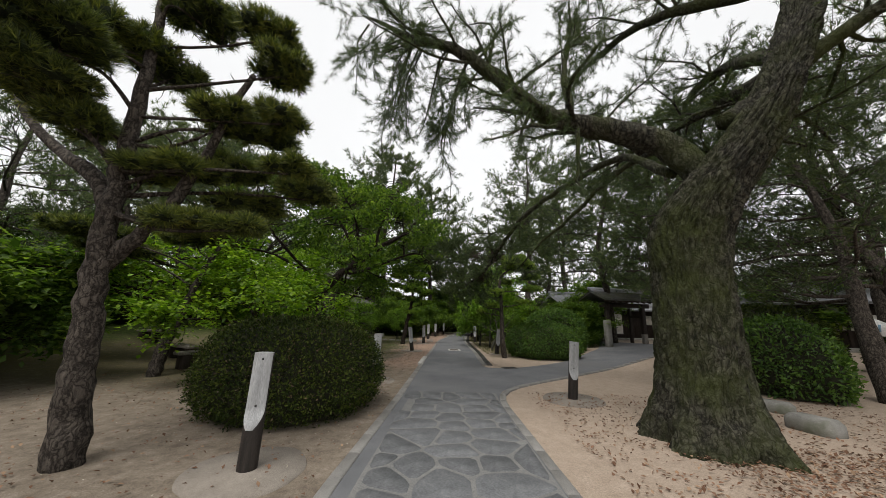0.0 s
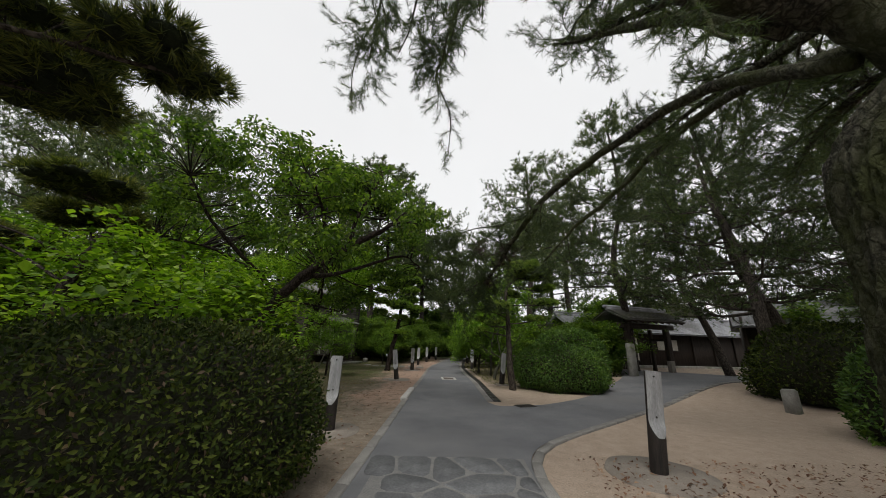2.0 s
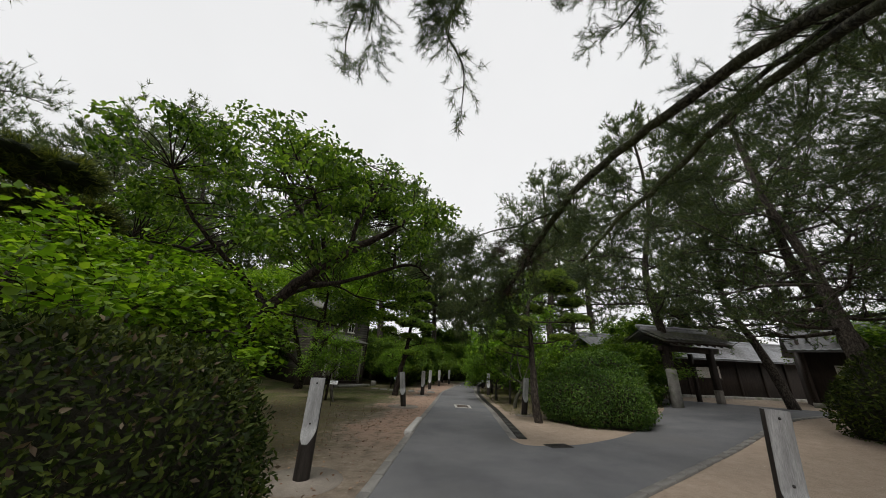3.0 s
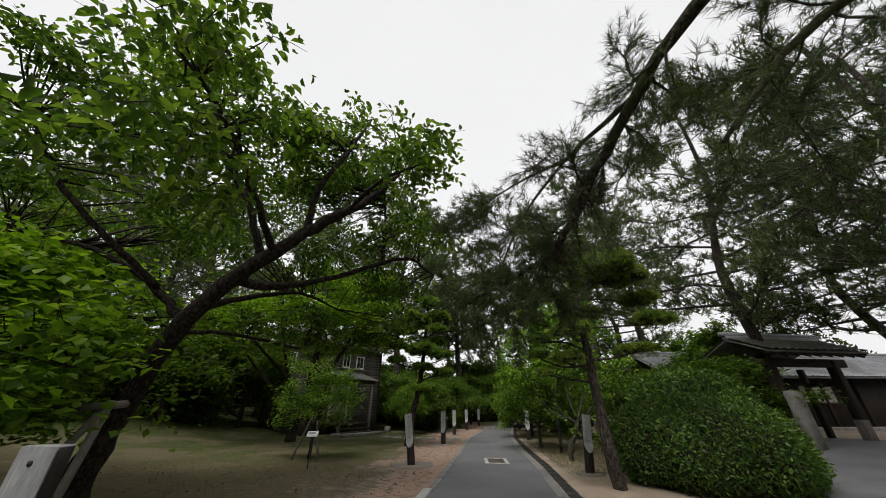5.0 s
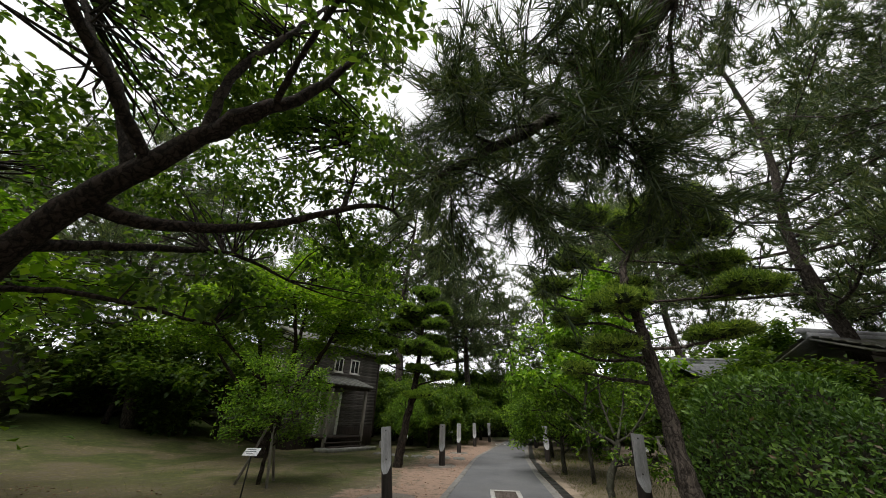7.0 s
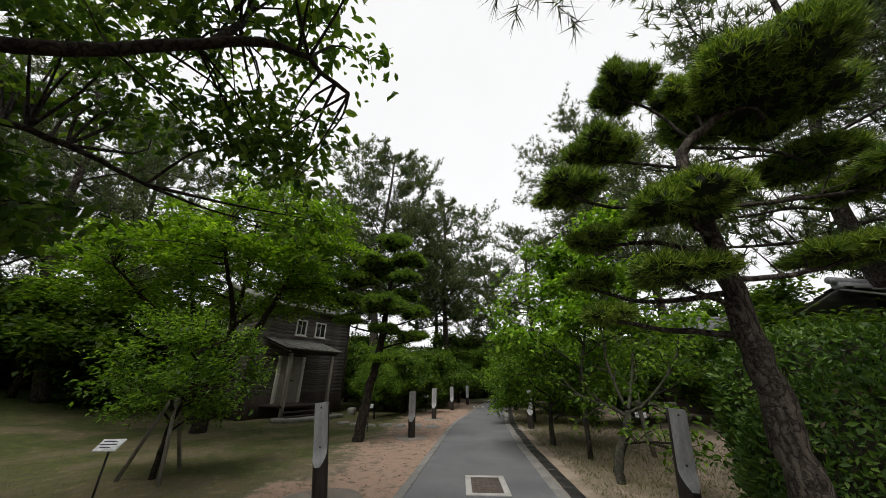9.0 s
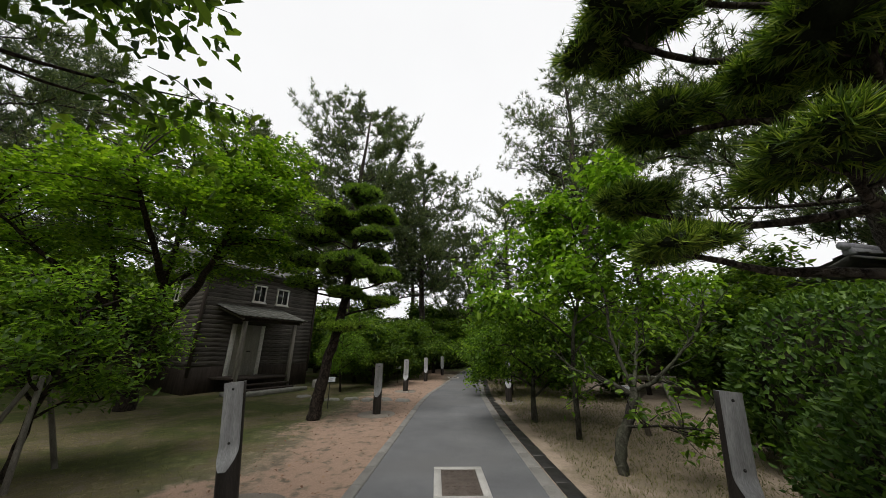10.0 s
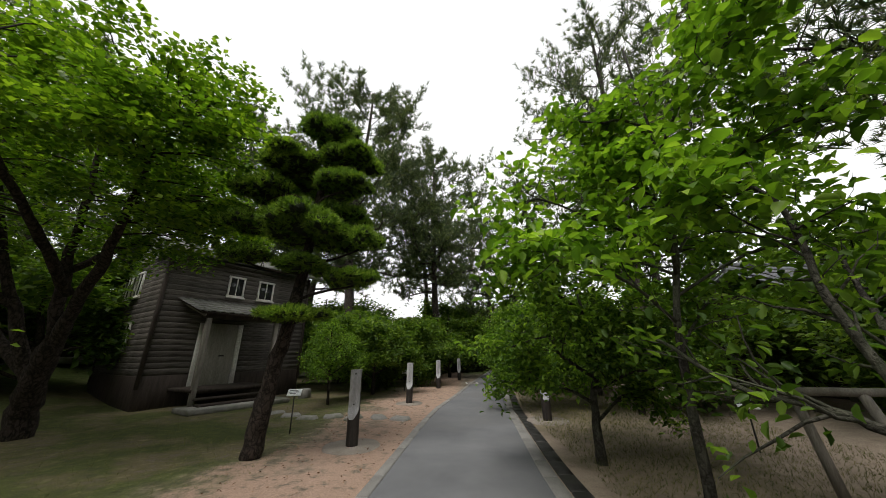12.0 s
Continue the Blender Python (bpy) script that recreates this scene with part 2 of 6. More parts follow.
M_WHITE = surf("white_sign_enamel", (0.7, 0.72, 0.73), (0.82, 0.83, 0.83), None, scale=3, fine=20, rough=0.4, bump=0.02)
M_INK = surf("dark_sign_lettering", (0.03, 0.035, 0.05), (0.06, 0.065, 0.08), None, scale=3, fine=20, rough=0.6, bump=0.02)
M_BLUE = surf("blue_sign_band", (0.16, 0.3, 0.42), (0.22, 0.37, 0.5), None, scale=3, fine=20, rough=0.5, bump=0.02)
M_YELLOW = surf("yellow_green_bamboo", (0.22, 0.24, 0.05), (0.36, 0.37, 0.1), None, scale=3, fine=30, rough=0.6, stretch=(3, 3, 0.6))
M_LITTER = leaf_mat("brown_pine_litter", (0.09, 0.045, 0.028), (0.17, 0.09, 0.06), (0.3, 0.2, 0.14), trans=0, rough=0.9)
M_PEBBLE = leaf_mat("pale_pebble", (0.2, 0.17, 0.14), (0.32, 0.28, 0.24), (0.5, 0.46, 0.42), trans=0, rough=0.9)
# Near-black tone for shrub hearts: shade among the twigs is part of the colour.
M_CORE = surf("painted_shade_twigs", (0.012, 0.014, 0.007), (0.03, 0.028, 0.015), None, scale=8, fine=60, rough=0.95, bump=0.8, dist=0.03)
# Near-black green: the shade inside clipped pine pads is put into the colour.
M_HEART = surf("painted_shade_needles", (0.008, 0.014, 0.005), (0.03, 0.045, 0.016), None, scale=12, fine=70, rough=0.95, bump=1.0, dist=0.05)
M_GLASS, _n, _l, _p = nodes_of("window_glass")
_p.inputs["Base Color"].default_value = (0.02, 0.022, 0.022, 1)
_p.inputs["Roughness"].default_value = 0.12
B_PINE = bark_mat("furrowed_pine_bark", (0.01, 0.011, 0.008), (0.13, 0.123, 0.092), (0.042, 0.052, 0.012), (11, 11, 4.2), 0.06)
B_DARK = bark_mat("dark_cherry_bark", (0.018, 0.014, 0.011), (0.065, 0.05, 0.04), None, (12, 12, 5), 0.02)
B_GREY = bark_mat("grey_lichen_bark", (0.022, 0.019, 0.016), (0.1, 0.09, 0.078), (0.085, 0.092, 0.06), (14, 14, 5), 0.03)
B_RED = bark_mat("brown_scaly_bark", (0.035, 0.029, 0.024), (0.15, 0.128, 0.108), None, (16, 16, 4.0), 0.03)
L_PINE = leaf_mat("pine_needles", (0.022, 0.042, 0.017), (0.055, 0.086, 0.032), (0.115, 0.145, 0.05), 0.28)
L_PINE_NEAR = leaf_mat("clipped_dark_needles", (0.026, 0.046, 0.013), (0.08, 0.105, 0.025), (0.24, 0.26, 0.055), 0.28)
# Paler copy of pine_needles; the lightening of distance is put into the colour.
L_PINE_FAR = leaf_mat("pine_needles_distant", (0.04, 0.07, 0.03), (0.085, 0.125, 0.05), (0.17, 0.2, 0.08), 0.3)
L_NIWAKI = leaf_mat("fresh_pine_candles", (0.02, 0.045, 0.012), (0.08, 0.135, 0.028), (0.3, 0.38, 0.08), 0.3)
L_CANDLE = leaf_mat("clipped_candle_needles", (0.035, 0.075, 0.015), (0.14, 0.235, 0.04), (0.42, 0.53, 0.11), 0.35)
L_CHERRY = leaf_mat("cherry_leaves", (0.035, 0.075, 0.014), (0.085, 0.15, 0.028), (0.18, 0.26, 0.05), 0.58)
L_MAPLE = leaf_mat("bright_maple_leaves", (0.055, 0.12, 0.01), (0.13, 0.24, 0.018), (0.27, 0.4, 0.04), 0.5)
L_PLUM = leaf_mat("plum_leaves", (0.045, 0.095, 0.015), (0.11, 0.205, 0.028), (0.24, 0.37, 0.055), 0.55)
L_HEDGE = leaf_mat("azalea_leaves", (0.012, 0.02, 0.005), (0.036, 0.056, 0.011), (0.1, 0.125, 0.026), 0.15, 0.6, 0.12)
L_HEDGE_B = leaf_mat("fresh_shrub_leaves", (0.03, 0.07, 0.012), (0.07, 0.14, 0.025), (0.14, 0.235, 0.04), 0.35)
L_CLOUD = leaf_mat("podocarp_leaves", (0.035, 0.075, 0.012), (0.14, 0.25, 0.03), (0.33, 0.46, 0.08), 0.5)
L_DRY = leaf_mat("dry_brown_sprigs", (0.05, 0.03, 0.02), (0.1, 0.07, 0.045), (0.17, 0.13, 0.07), 0.15)
L_BROWN = leaf_mat("dead_brown_needles", (0.02, 0.013, 0.01), (0.04, 0.026, 0.02), (0.075, 0.05, 0.035), 0.1)
L_DOGWOOD = leaf_mat("broad_fresh_leaves", (0.07, 0.15, 0.016), (0.15, 0.28, 0.028), (0.3, 0.46, 0.06), 0.5, 0.4)
L_GRASS = leaf_mat("grass_blades", (0.05, 0.06, 0.018), (0.11, 0.12, 0.035), (0.24, 0.22, 0.09), 0.3)

# ---- mesh tools ----


class Geo:
    """Collects vertices and faces of one mesh."""

    def __init__(self):
        self.v, self.f, self.n = [], [], 0

    def add(self, v, f):
        v = np.asarray(v, float).reshape(-1, 3)
        self.v.append(v)
        for a in (f if isinstance(f, list) else [f]):
            self.f.append(np.asarray(a, int) + self.n)
        self.n += len(v)

    def box(self, c, s, m=None, bevel=0.0):
        x, y, z = (k / 2 for k in s)
        b = min(bevel, x, y, z)
        if b <= 0:
            v = np.array([(i * x, j * y, k * z) for k in (-1, 1) for i, j in ((-1, -1), (1, -1), (1, 1), (-1, 1))], float)
            f = np.array([(3, 2, 1, 0), (4, 5, 6, 7), (0, 1, 5, 4), (1, 2, 6, 5), (2, 3, 7, 6), (3, 0, 4, 7)])
        else:
            rows = []
            for zz, ins in ((-z, b), (-z + b, 0), (z - b, 0), (z, b)):
                for i, j in ((-1, -1), (1, -1), (1, 1), (-1, 1)):
                    if i * j > 0:
                        rows += [(i * (x - ins), j * (y - b - ins * 0), zz), (i * (x - b - ins * 0), j * (y - ins), zz)]
                    else:
                        rows += [(i * (x - b - ins * 0), j * (y - ins), zz), (i * (x - ins), j * (y - b - ins * 0), zz)]
            v = np.array(rows, float)
            f = [(a * 8 + k, a * 8 + (k + 1) % 8, a * 8 + 8 + (k + 1) % 8, a * 8 + 8 + k) for a in range(3) for k in range(8)]
            f = [np.array(f), np.array([[7, 6, 5, 4, 3, 2, 1, 0], [24, 25, 26, 27, 28, 29, 30, 31]])]
        v = v + np.array(c)
        if m is not None:
            mm = np.array(m)
            v = v @ mm[:3, :3].T + mm[:3, 3]
        self.add(v, f)
        return self

    def tube(self, pts, radii, sides=8, cap=True, rough=0.0, rng=None, lobes=0):
        p = np.asarray(pts, float)
        r = np.asarray(radii, float)
        n = len(p)
        t = np.gradient(p, axis=0)
        t /= np.linalg.norm(t, axis=1)[:, None] + 1e-9
        u = np.cross(t[0], (0.31, 0.95, 0.1) if abs(t[0][1]) < 0.8 else (1, 0.1, 0))
        us = []
        for k in range(n):
            u = u - t[k] * (u @ t[k])
            u /= np.linalg.norm(u) + 1e-9
            us.append(u)
        us = np.array(us)
        w = np.cross(t, us)
        a = np.linspace(0, 2 * math.pi, sides, endpoint=False)
        rr = np.repeat(r[:, None], sides, 1)
        if rough and rng is not None:
            g = rng.normal(0, 1, (n, sides))
            g = (g + np.roll(g, 1, 1) + np.roll(g, 1, 0)) / 1.7
            rr = rr * (1 + rough * g)
        v = p[:, None, :] + rr[:, :, None] * (np.cos(a)[None, :, None] * us[:, None, :] + np.sin(a)[None, :, None] * w[:, None, :])
        i = np.arange(n - 1)[:, None] * sides
        j = np.arange(sides)[None, :]
        f = np.stack([i + j, i + (j + 1) % sides, i + sides + (j + 1) % sides, i + sides + j], -1).reshape(-1, 4)
        fs = [f]
        if cap:
            fs += [np.arange(sides)[None, ::-1], (np.arange(sides) + (n - 1) * sides)[None, :]]
        self.add(v.reshape(-1, 3), fs)
        return self

    def mesh(self, name, mat, smooth=False):
        me = bpy.data.meshes.new(name)
        v = np.concatenate(self.v)
        starts, idx, at = [], [], 0
        for a in self.f:
            k = a.shape[1]
            starts.append(at + np.arange(len(a)) * k)
            idx.append(a.reshape(-1))
            at += a.size
        idx, starts = np.concatenate(idx), np.concatenate(starts)
        me.vertices.add(len(v))
        me.vertices.foreach_set("co", v.astype(np.float32).reshape(-1))
        me.loops.add(len(idx))
        me.loops.foreach_set("vertex_index", idx.astype(np.int32))
        me.polygons.add(len(starts))
        me.polygons.foreach_set("loop_start", starts.astype(np.int32))
        if smooth:
            me.polygons.foreach_set("use_smooth", np.ones(len(starts), bool))
        me.update(calc_edges=True)
        me.validate()
        if mat:
            me.materials.append(mat)
        return me


def part(name, geo, mat, parent, label="", smooth=False, kind=""):
    me = geo if isinstance(geo, bpy.types.Mesh) else geo.mesh(name, mat, smooth)
    ob = new(name, me)
    if parent is not None:
        ob.parent = parent
    return tagged(ob, label, kind=kind)


def thing(name, label, category, m=None, group="", kind=""):
    ob = new(name)
    ob.empty_display_size = 0.2
    if m is not None:
        ob.matrix_world = m
    return tagged(ob, label, category, group, kind)


def spline(pts, n):
    p = np.asarray(pts, float)
    if len(p) == 2:
        return p[0] + np.linspace(0, 1, n)[:, None] * (p[1] - p[0])
    q = np.vstack([2 * p[0] - p[1], p, 2 * p[-1] - p[-2]])
    out = []
    for s in np.linspace(0, len(p) - 1 - 1e-6, n):
        k = int(s)
        t = s - k
        a, b, c, d = q[k:k + 4]
        out.append(0.5 * (2 * b + (c - a) * t + (2 * a - 5 * b + 4 * c - d) * t * t + (3 * b - a - 3 * c + d) * t ** 3))
    return np.array(out)


def smooth01(x):
    x = np.clip(x, 0, 1)
    return x * x * (3 - 2 * x)


def terrain(x, y):
    """Height of the ground: flat by the path, a bank far to the left, a gentle rise towards the gate."""
    x, y = np.asarray(x, float), np.asarray(y, float)
    left = 1.3 * smooth01((-x - 9.0) / 12.0) * smooth01((y - 2.6) / 8)
    right = 0.38 * smooth01((x - 4.5) / 6.5) * smooth01((y - 4.8) / 7)
    return left + right


def tz(x, y):
    return float(terrain(x, y))

# ---- foliage tools ----


def unit(a):
    return a / (np.linalg.norm(a, axis=-1, keepdims=True) + 1e-9)


def needles(geo, P, D, rng, count=14, length=0.12, width=0.006, spread=0.8, back=0.08, flat=0.0):
    """Tufts of needles: count thin blades round each point P along D."""
    n = len(P)
    d = unit(np.repeat(D, count, 0) + rng.normal(0, spread, (n * count, 3)))
    if flat:
        d[:, 2] = np.abs(d[:, 2]) * (1 - flat) + d[:, 2] * flat
    base = np.repeat(P, count, 0) - np.repeat(D, count, 0) * (rng.random((n * count, 1)) * back)
    L = length * (0.7 + 0.5 * rng.random((n * count, 1)))
    s = unit(np.cross(d, rng.normal(0, 1, d.shape))) * width * 0.5
    v = np.stack([base - s, base + s, base + d * L], 1).reshape(-1, 3)
    geo.add(v, np.arange(len(v)).reshape(-1, 3))


def leaves(geo, P, rng, count=6, size=0.08, scatter=0.12, droop=0.35, aspect=0.5, up=0.8, hexa=False, fold=0.12):
    """Broad leaves scattered about each point P, mostly facing up."""
    n = len(P) * count
    c = np.repeat(P, count, 0) + rng.normal(0, scatter, (n, 3)) * (1, 1, 0.7)
    a = rng.normal(0, 1, (n, 3))
    a[:, 2] = a[:, 2] * 0.35 - droop
    a = unit(a)
    up_v = unit(rng.normal(0, 1 - up, (n, 3)) + (0, 0, 1))
    b = unit(np.cross(a, up_v))
    k = np.cross(b, a)
    L = size * (0.65 + 0.7 * rng.random((n, 1)))
    W = L * aspect
    if hexa:
        pts = [c, c + a * L * 0.3 + b * W * 0.5 + k * L * fold, c + a * L * 0.7 + b * W * 0.42 + k * L * fold, c + a * L - k * L * fold * 1.5,
               c + a * L * 0.7 - b * W * 0.42 + k * L * fold, c + a * L * 0.3 - b * W * 0.5 + k * L * fold]
        v = np.stack(pts, 1).reshape(-1, 3)
        i = np.arange(n)[:, None] * 6
        geo.add(v, np.concatenate([i + np.array([[0, 1, 2, 3]]), i + np.array([[0, 3, 4, 5]])]))
    else:
        v = np.stack([c, c + a * L * 0.5 + b * W * 0.5 + k * L * fold, c + a * L, c + a * L * 0.5 - b * W * 0.5 + k * L * fold], 1).reshape(-1, 3)
        i = np.arange(n)[:, None] * 4
        geo.add(v, np.concatenate([i + np.array([[0, 1, 2]]), i + np.array([[0, 2, 3]])]))


class Grower:
    """Wood of one tree: limbs given by a few bends, twigs grown from them, and the places where leaves sit."""

    def __init__(self, seed):
        self.rng = np.random.default_rng(seed)
        self.wood, self.P, self.D = Geo(), [], []

    def limb(self, pts, r0, r1, sides=8, n=None, rough=0.06, power=1.0):
        n = n or max(6, 4 * len(pts))
        p = spline(pts, n)
        if rough:
            p[1:-1] += self.rng.normal(0, 0.12 * min(r0, 0.1), (n - 2, 3))
        r = r1 + (r0 - r1) * (1 - np.linspace(0, 1, n)) ** power
        self.wood.tube(p, r, sides, True, rough, self.rng)
        return p, r

    def twigs(self, path, count, length, start=0.25, angle=0.9, lift=0.1, bend=0.25, sides=4, thick=0.45, flat=0.5, taper=0.5, seg=5, end=1.0):
        """Side branches along a path; returns their paths."""
        p, r = path
        t = np.gradient(p, axis=0)
        t = unit(t)
        out = []
        for k in range(count):
            s = (start + (end - start) * (k + self.rng.random()) / count) * (len(p) - 1)
            i = min(int(s), len(p) - 2)
            o = p[i] + (s - i) * (p[i + 1] - p[i])
            side = unit(self.rng.normal(0, 1, 3) * (1, 1, 1 - flat))
            d = unit(t[i] * math.cos(angle) + side * math.sin(angle) + np.array((0, 0, lift)))
            L = length * (0.55 + 0.75 * self.rng.random()) * (1 - taper * s / (len(p) - 1))
            q = [o]
            for j in range(seg - 1):
                d = unit(d + self.rng.normal(0, bend, 3) + np.array((0, 0, lift * 0.3)))
                q.append(q[-1] + d * L / (seg - 1))
            q = np.array(q)
            r0 = max(min(r[i] * thick, L * 0.045), 0.004)
            rr = np.linspace(r0, r0 * 0.3, seg)
            self.wood.tube(q, rr, sides, False)
            out.append((q, rr))
        return out

    def sit(self, paths, per, start=0.3, jitter=0.03):
        """Marks places for leaves along the outer part of the twigs."""
        for q, r in paths:
            t = unit(np.gradient(q, axis=0))
            s = (start + (1 - start) * (np.arange(per) + self.rng.random(per)) / per) * (len(q) - 1)
            s[-1] = len(q) - 1.001
            i = np.minimum(s.astype(int), len(q) - 2)
            f = (s - i)[:, None]
            self.P.append(q[i] + f * (q[i + 1] - q[i]) + self.rng.normal(0, jitter, (per, 3)))
            self.D.append(t[i])

    def places(self):
        return np.concatenate(self.P), np.concatenate(self.D)


def finish_tree(name, label, category, g, bark, crown, leaf, group="", base=(0, 0, 0), crown_label="", crown_name="crown"):
    t = thing(name, label, category, None, group)
    t.location = base
    off = Matrix.Translation(Vector(base)).inverted()
    for nm, geo, mat, sm in (("trunk", g.wood, bark, True), (crown_name, crown, leaf, False)):
        ob = part(nm, geo, mat, t, crown_label if nm == crown_name else "", sm)
        ob.matrix_parent_inverse = off
    return t


def pine_tree(seed, h, trunk, spread, limbs=26, first=0.3, far=True, dens=1.0, leaf=None, r0=None, droop=0.0, needle=0.25, nw=0.032):
    """A tall pine round its own origin: bent trunk, tiers of limbs, needle tufts in flat sprays."""
    g = Grower(seed)
    rng = g.rng
    r0 = r0 or h * 0.018
    tp, tr = g.limb([(a * h, b * h, c * h) for a, b, c in trunk], r0, r0 * 0.18, 9, 22)
    for k in range(limbs):
        u = first + (1 - first) * (k + rng.random() * 0.8) / limbs
        s = u * (len(tp) - 1)
        i = min(int(s), len(tp) - 2)
        o = tp[i] + (s - i) * (tp[i + 1] - tp[i])
        az = k * 2.4 + rng.random() * 1.2
        prof = math.sin(math.pi * (0.22 + 0.78 * (u - first) / (1 - first))) ** 0.7
        L = spread * prof * (0.65 + 0.5 * rng.random()) + 0.3
        d = np.array((math.cos(az), math.sin(az), 0.0))
        rise = (0.05 + 0.5 * (u - 0.4)) - droop
        q = [o, o + d * L * 0.35 + (0, 0, L * rise * 0.3), o + d * L * 0.7 + (0, 0, L * rise * 0.45) + rng.normal(0, 0.08 * L, 3), o + d * L + (0, 0, L * (rise + 0.08))]
        lp = g.limb(q, max(r0 * 0.36 * (1.1 - u), 0.02), 0.012, 5, 9)
        tw = g.twigs(lp, max(4, int((7 + L * 3.2))), 0.3 * L + 0.4, 0.2, 0.85, 0.18, 0.25, 3, 0.5, 0.7, 0.35)
        g.sit(tw, max(3, int(7 * dens)), 0.15, 0.1)
        g.sit([lp], 4, 0.6, 0.05)
    P, D = g.places()
    crown = Geo()
    D = unit(D * 0.5 + (0, 0, 0.5))
    needles(crown, P, D, rng, 12, needle, nw, 0.75, 0.1)
    return g, crown


def broad_tree(seed, h, spread, limbs=9, r0=None, leaf_size=0.11, per=7, count=5, first=0.22, layered=0.0, lean=(0, 0), low=0.0, hexa=False, aspect=0.5, scatter=0.16):
    """A spreading broadleaved tree round its own origin."""
    g = Grower(seed)
    rng = g.rng
    r0 = r0 or h * 0.022
    tp = g.limb([(0, 0, -0.05), (lean[0] * 0.3, lean[1] * 0.3, h * 0.25), (lean[0] * 0.7 + 0.05 * h, lean[1] * 0.7, h * 0.5), (lean[0], lean[1], h * 0.88)], r0, r0 * 0.25, 9, 18)
    for k in range(limbs):
        u = first + (0.95 - first) * (k + rng.random() * 0.6) / limbs
        s = u * 17
        o = tp[0][min(int(s), 17)]
        az = k * 2.4 + rng.random()
        L = spread * (0.6 + 0.5 * rng.random()) * (1.0 - 0.45 * max(0, u - 0.5) * 2)
        rise = (0.45 - low) * (1 - layered) + 0.15 * layered
        d = np.array((math.cos(az), math.sin(az), 0.0))
        q = [o, o + d * L * 0.4 + (0, 0, L * rise * 0.6), o + d * L * 0.75 + (0, 0, L * rise * 0.85) + rng.normal(0, 0.07 * L, 3), o + d * L + (0, 0, L * rise * 0.8)]
        lp = g.limb(q, r0 * 0.4, 0.012, 6, 10)
        tw = g.twigs(lp, int(6 + 2.2 * L), 0.42 * L + 0.2, 0.2, 0.85, 0.12 * (1 - layered), 0.28, 3, 0.5, 0.55 + 0.4 * layered, 0.3)
        for w in tw:
            g.sit(g.twigs(w, 4, 0.22 * L + 0.12, 0.25, 0.8, 0.05, 0.3, 3, 0.6, 0.6, 0.3, 4), per, 0.15, 0.04)
        g.sit(tw, per, 0.3, 0.04)
    P, D = g.places()
    crown = Geo()
    leaves(crown, P, rng, count, leaf_size, scatter, 0.35, aspect, 0.75, hexa)
    return g, crown


def blob_sprays(g, hubs, blobs, size, per_spray=30, gap=0.55, shell=0.55, sag=0.35):
    """Twigs from the nearest limb to sprays spread over rounded masses; returns the leaf places. blobs: centre and half sizes."""
    rng = g.rng
    hub = np.concatenate([p for p, r in hubs])
    out = []
    for c, rad in blobs:
        c, rad = np.array(c, float), np.array(rad, float)
        n = int(4.2 * (rad[0] * rad[1] + rad[0] * rad[2] + rad[1] * rad[2]) / (size * size) / 3.0) + 3
        d = unit(rng.normal(0, 1, (n, 3)))
        d[:, 2] = np.where(d[:, 2] < -0.35, -d[:, 2], d[:, 2])
        k = shell + (1 - shell) * rng.random((n, 1)) ** 0.6
        for q in c + d * k * rad * (1 + 0.14 * rng.normal(0, 1, (n, 1))):
            far = np.linalg.norm((hub - q) * (1, 1, 1.3), axis=1) + 0.5 * np.maximum(0, hub[:, 2] - q[2])
            o = hub[np.argmin(far)]
            mid = (o + q) / 2 + rng.normal(0, 0.06 * np.linalg.norm(q - o), 3) + (0, 0, 0.08)
            L = float(np.linalg.norm(q - o))
            g.wood.tube(spline([o, mid, q], 6), np.linspace(min(0.03, 0.008 + 0.008 * L), 0.004, 6), 4, False)
            a = rng.random(per_spray) * 2 * math.pi
            r = size * np.sqrt(rng.random(per_spray)) * (0.7 + 0.3 * np.sin(3 * a + q[0] * 7))
            out.append(q + np.stack([r * np.cos(a), r * np.sin(a), rng.normal(0, 0.07, per_spray) - sag * r * r / size], 1))
            for j in range(3):
                e = q + np.array([math.cos(j * 2.1 + q[1]), math.sin(j * 2.1 + q[1]), -0.15]) * size * 0.75
                g.wood.tube(np.stack([q, (q + e) / 2 + (0, 0, 0.03), e]), [0.005, 0.004, 0.002], 3, False)
    return np.concatenate(out)


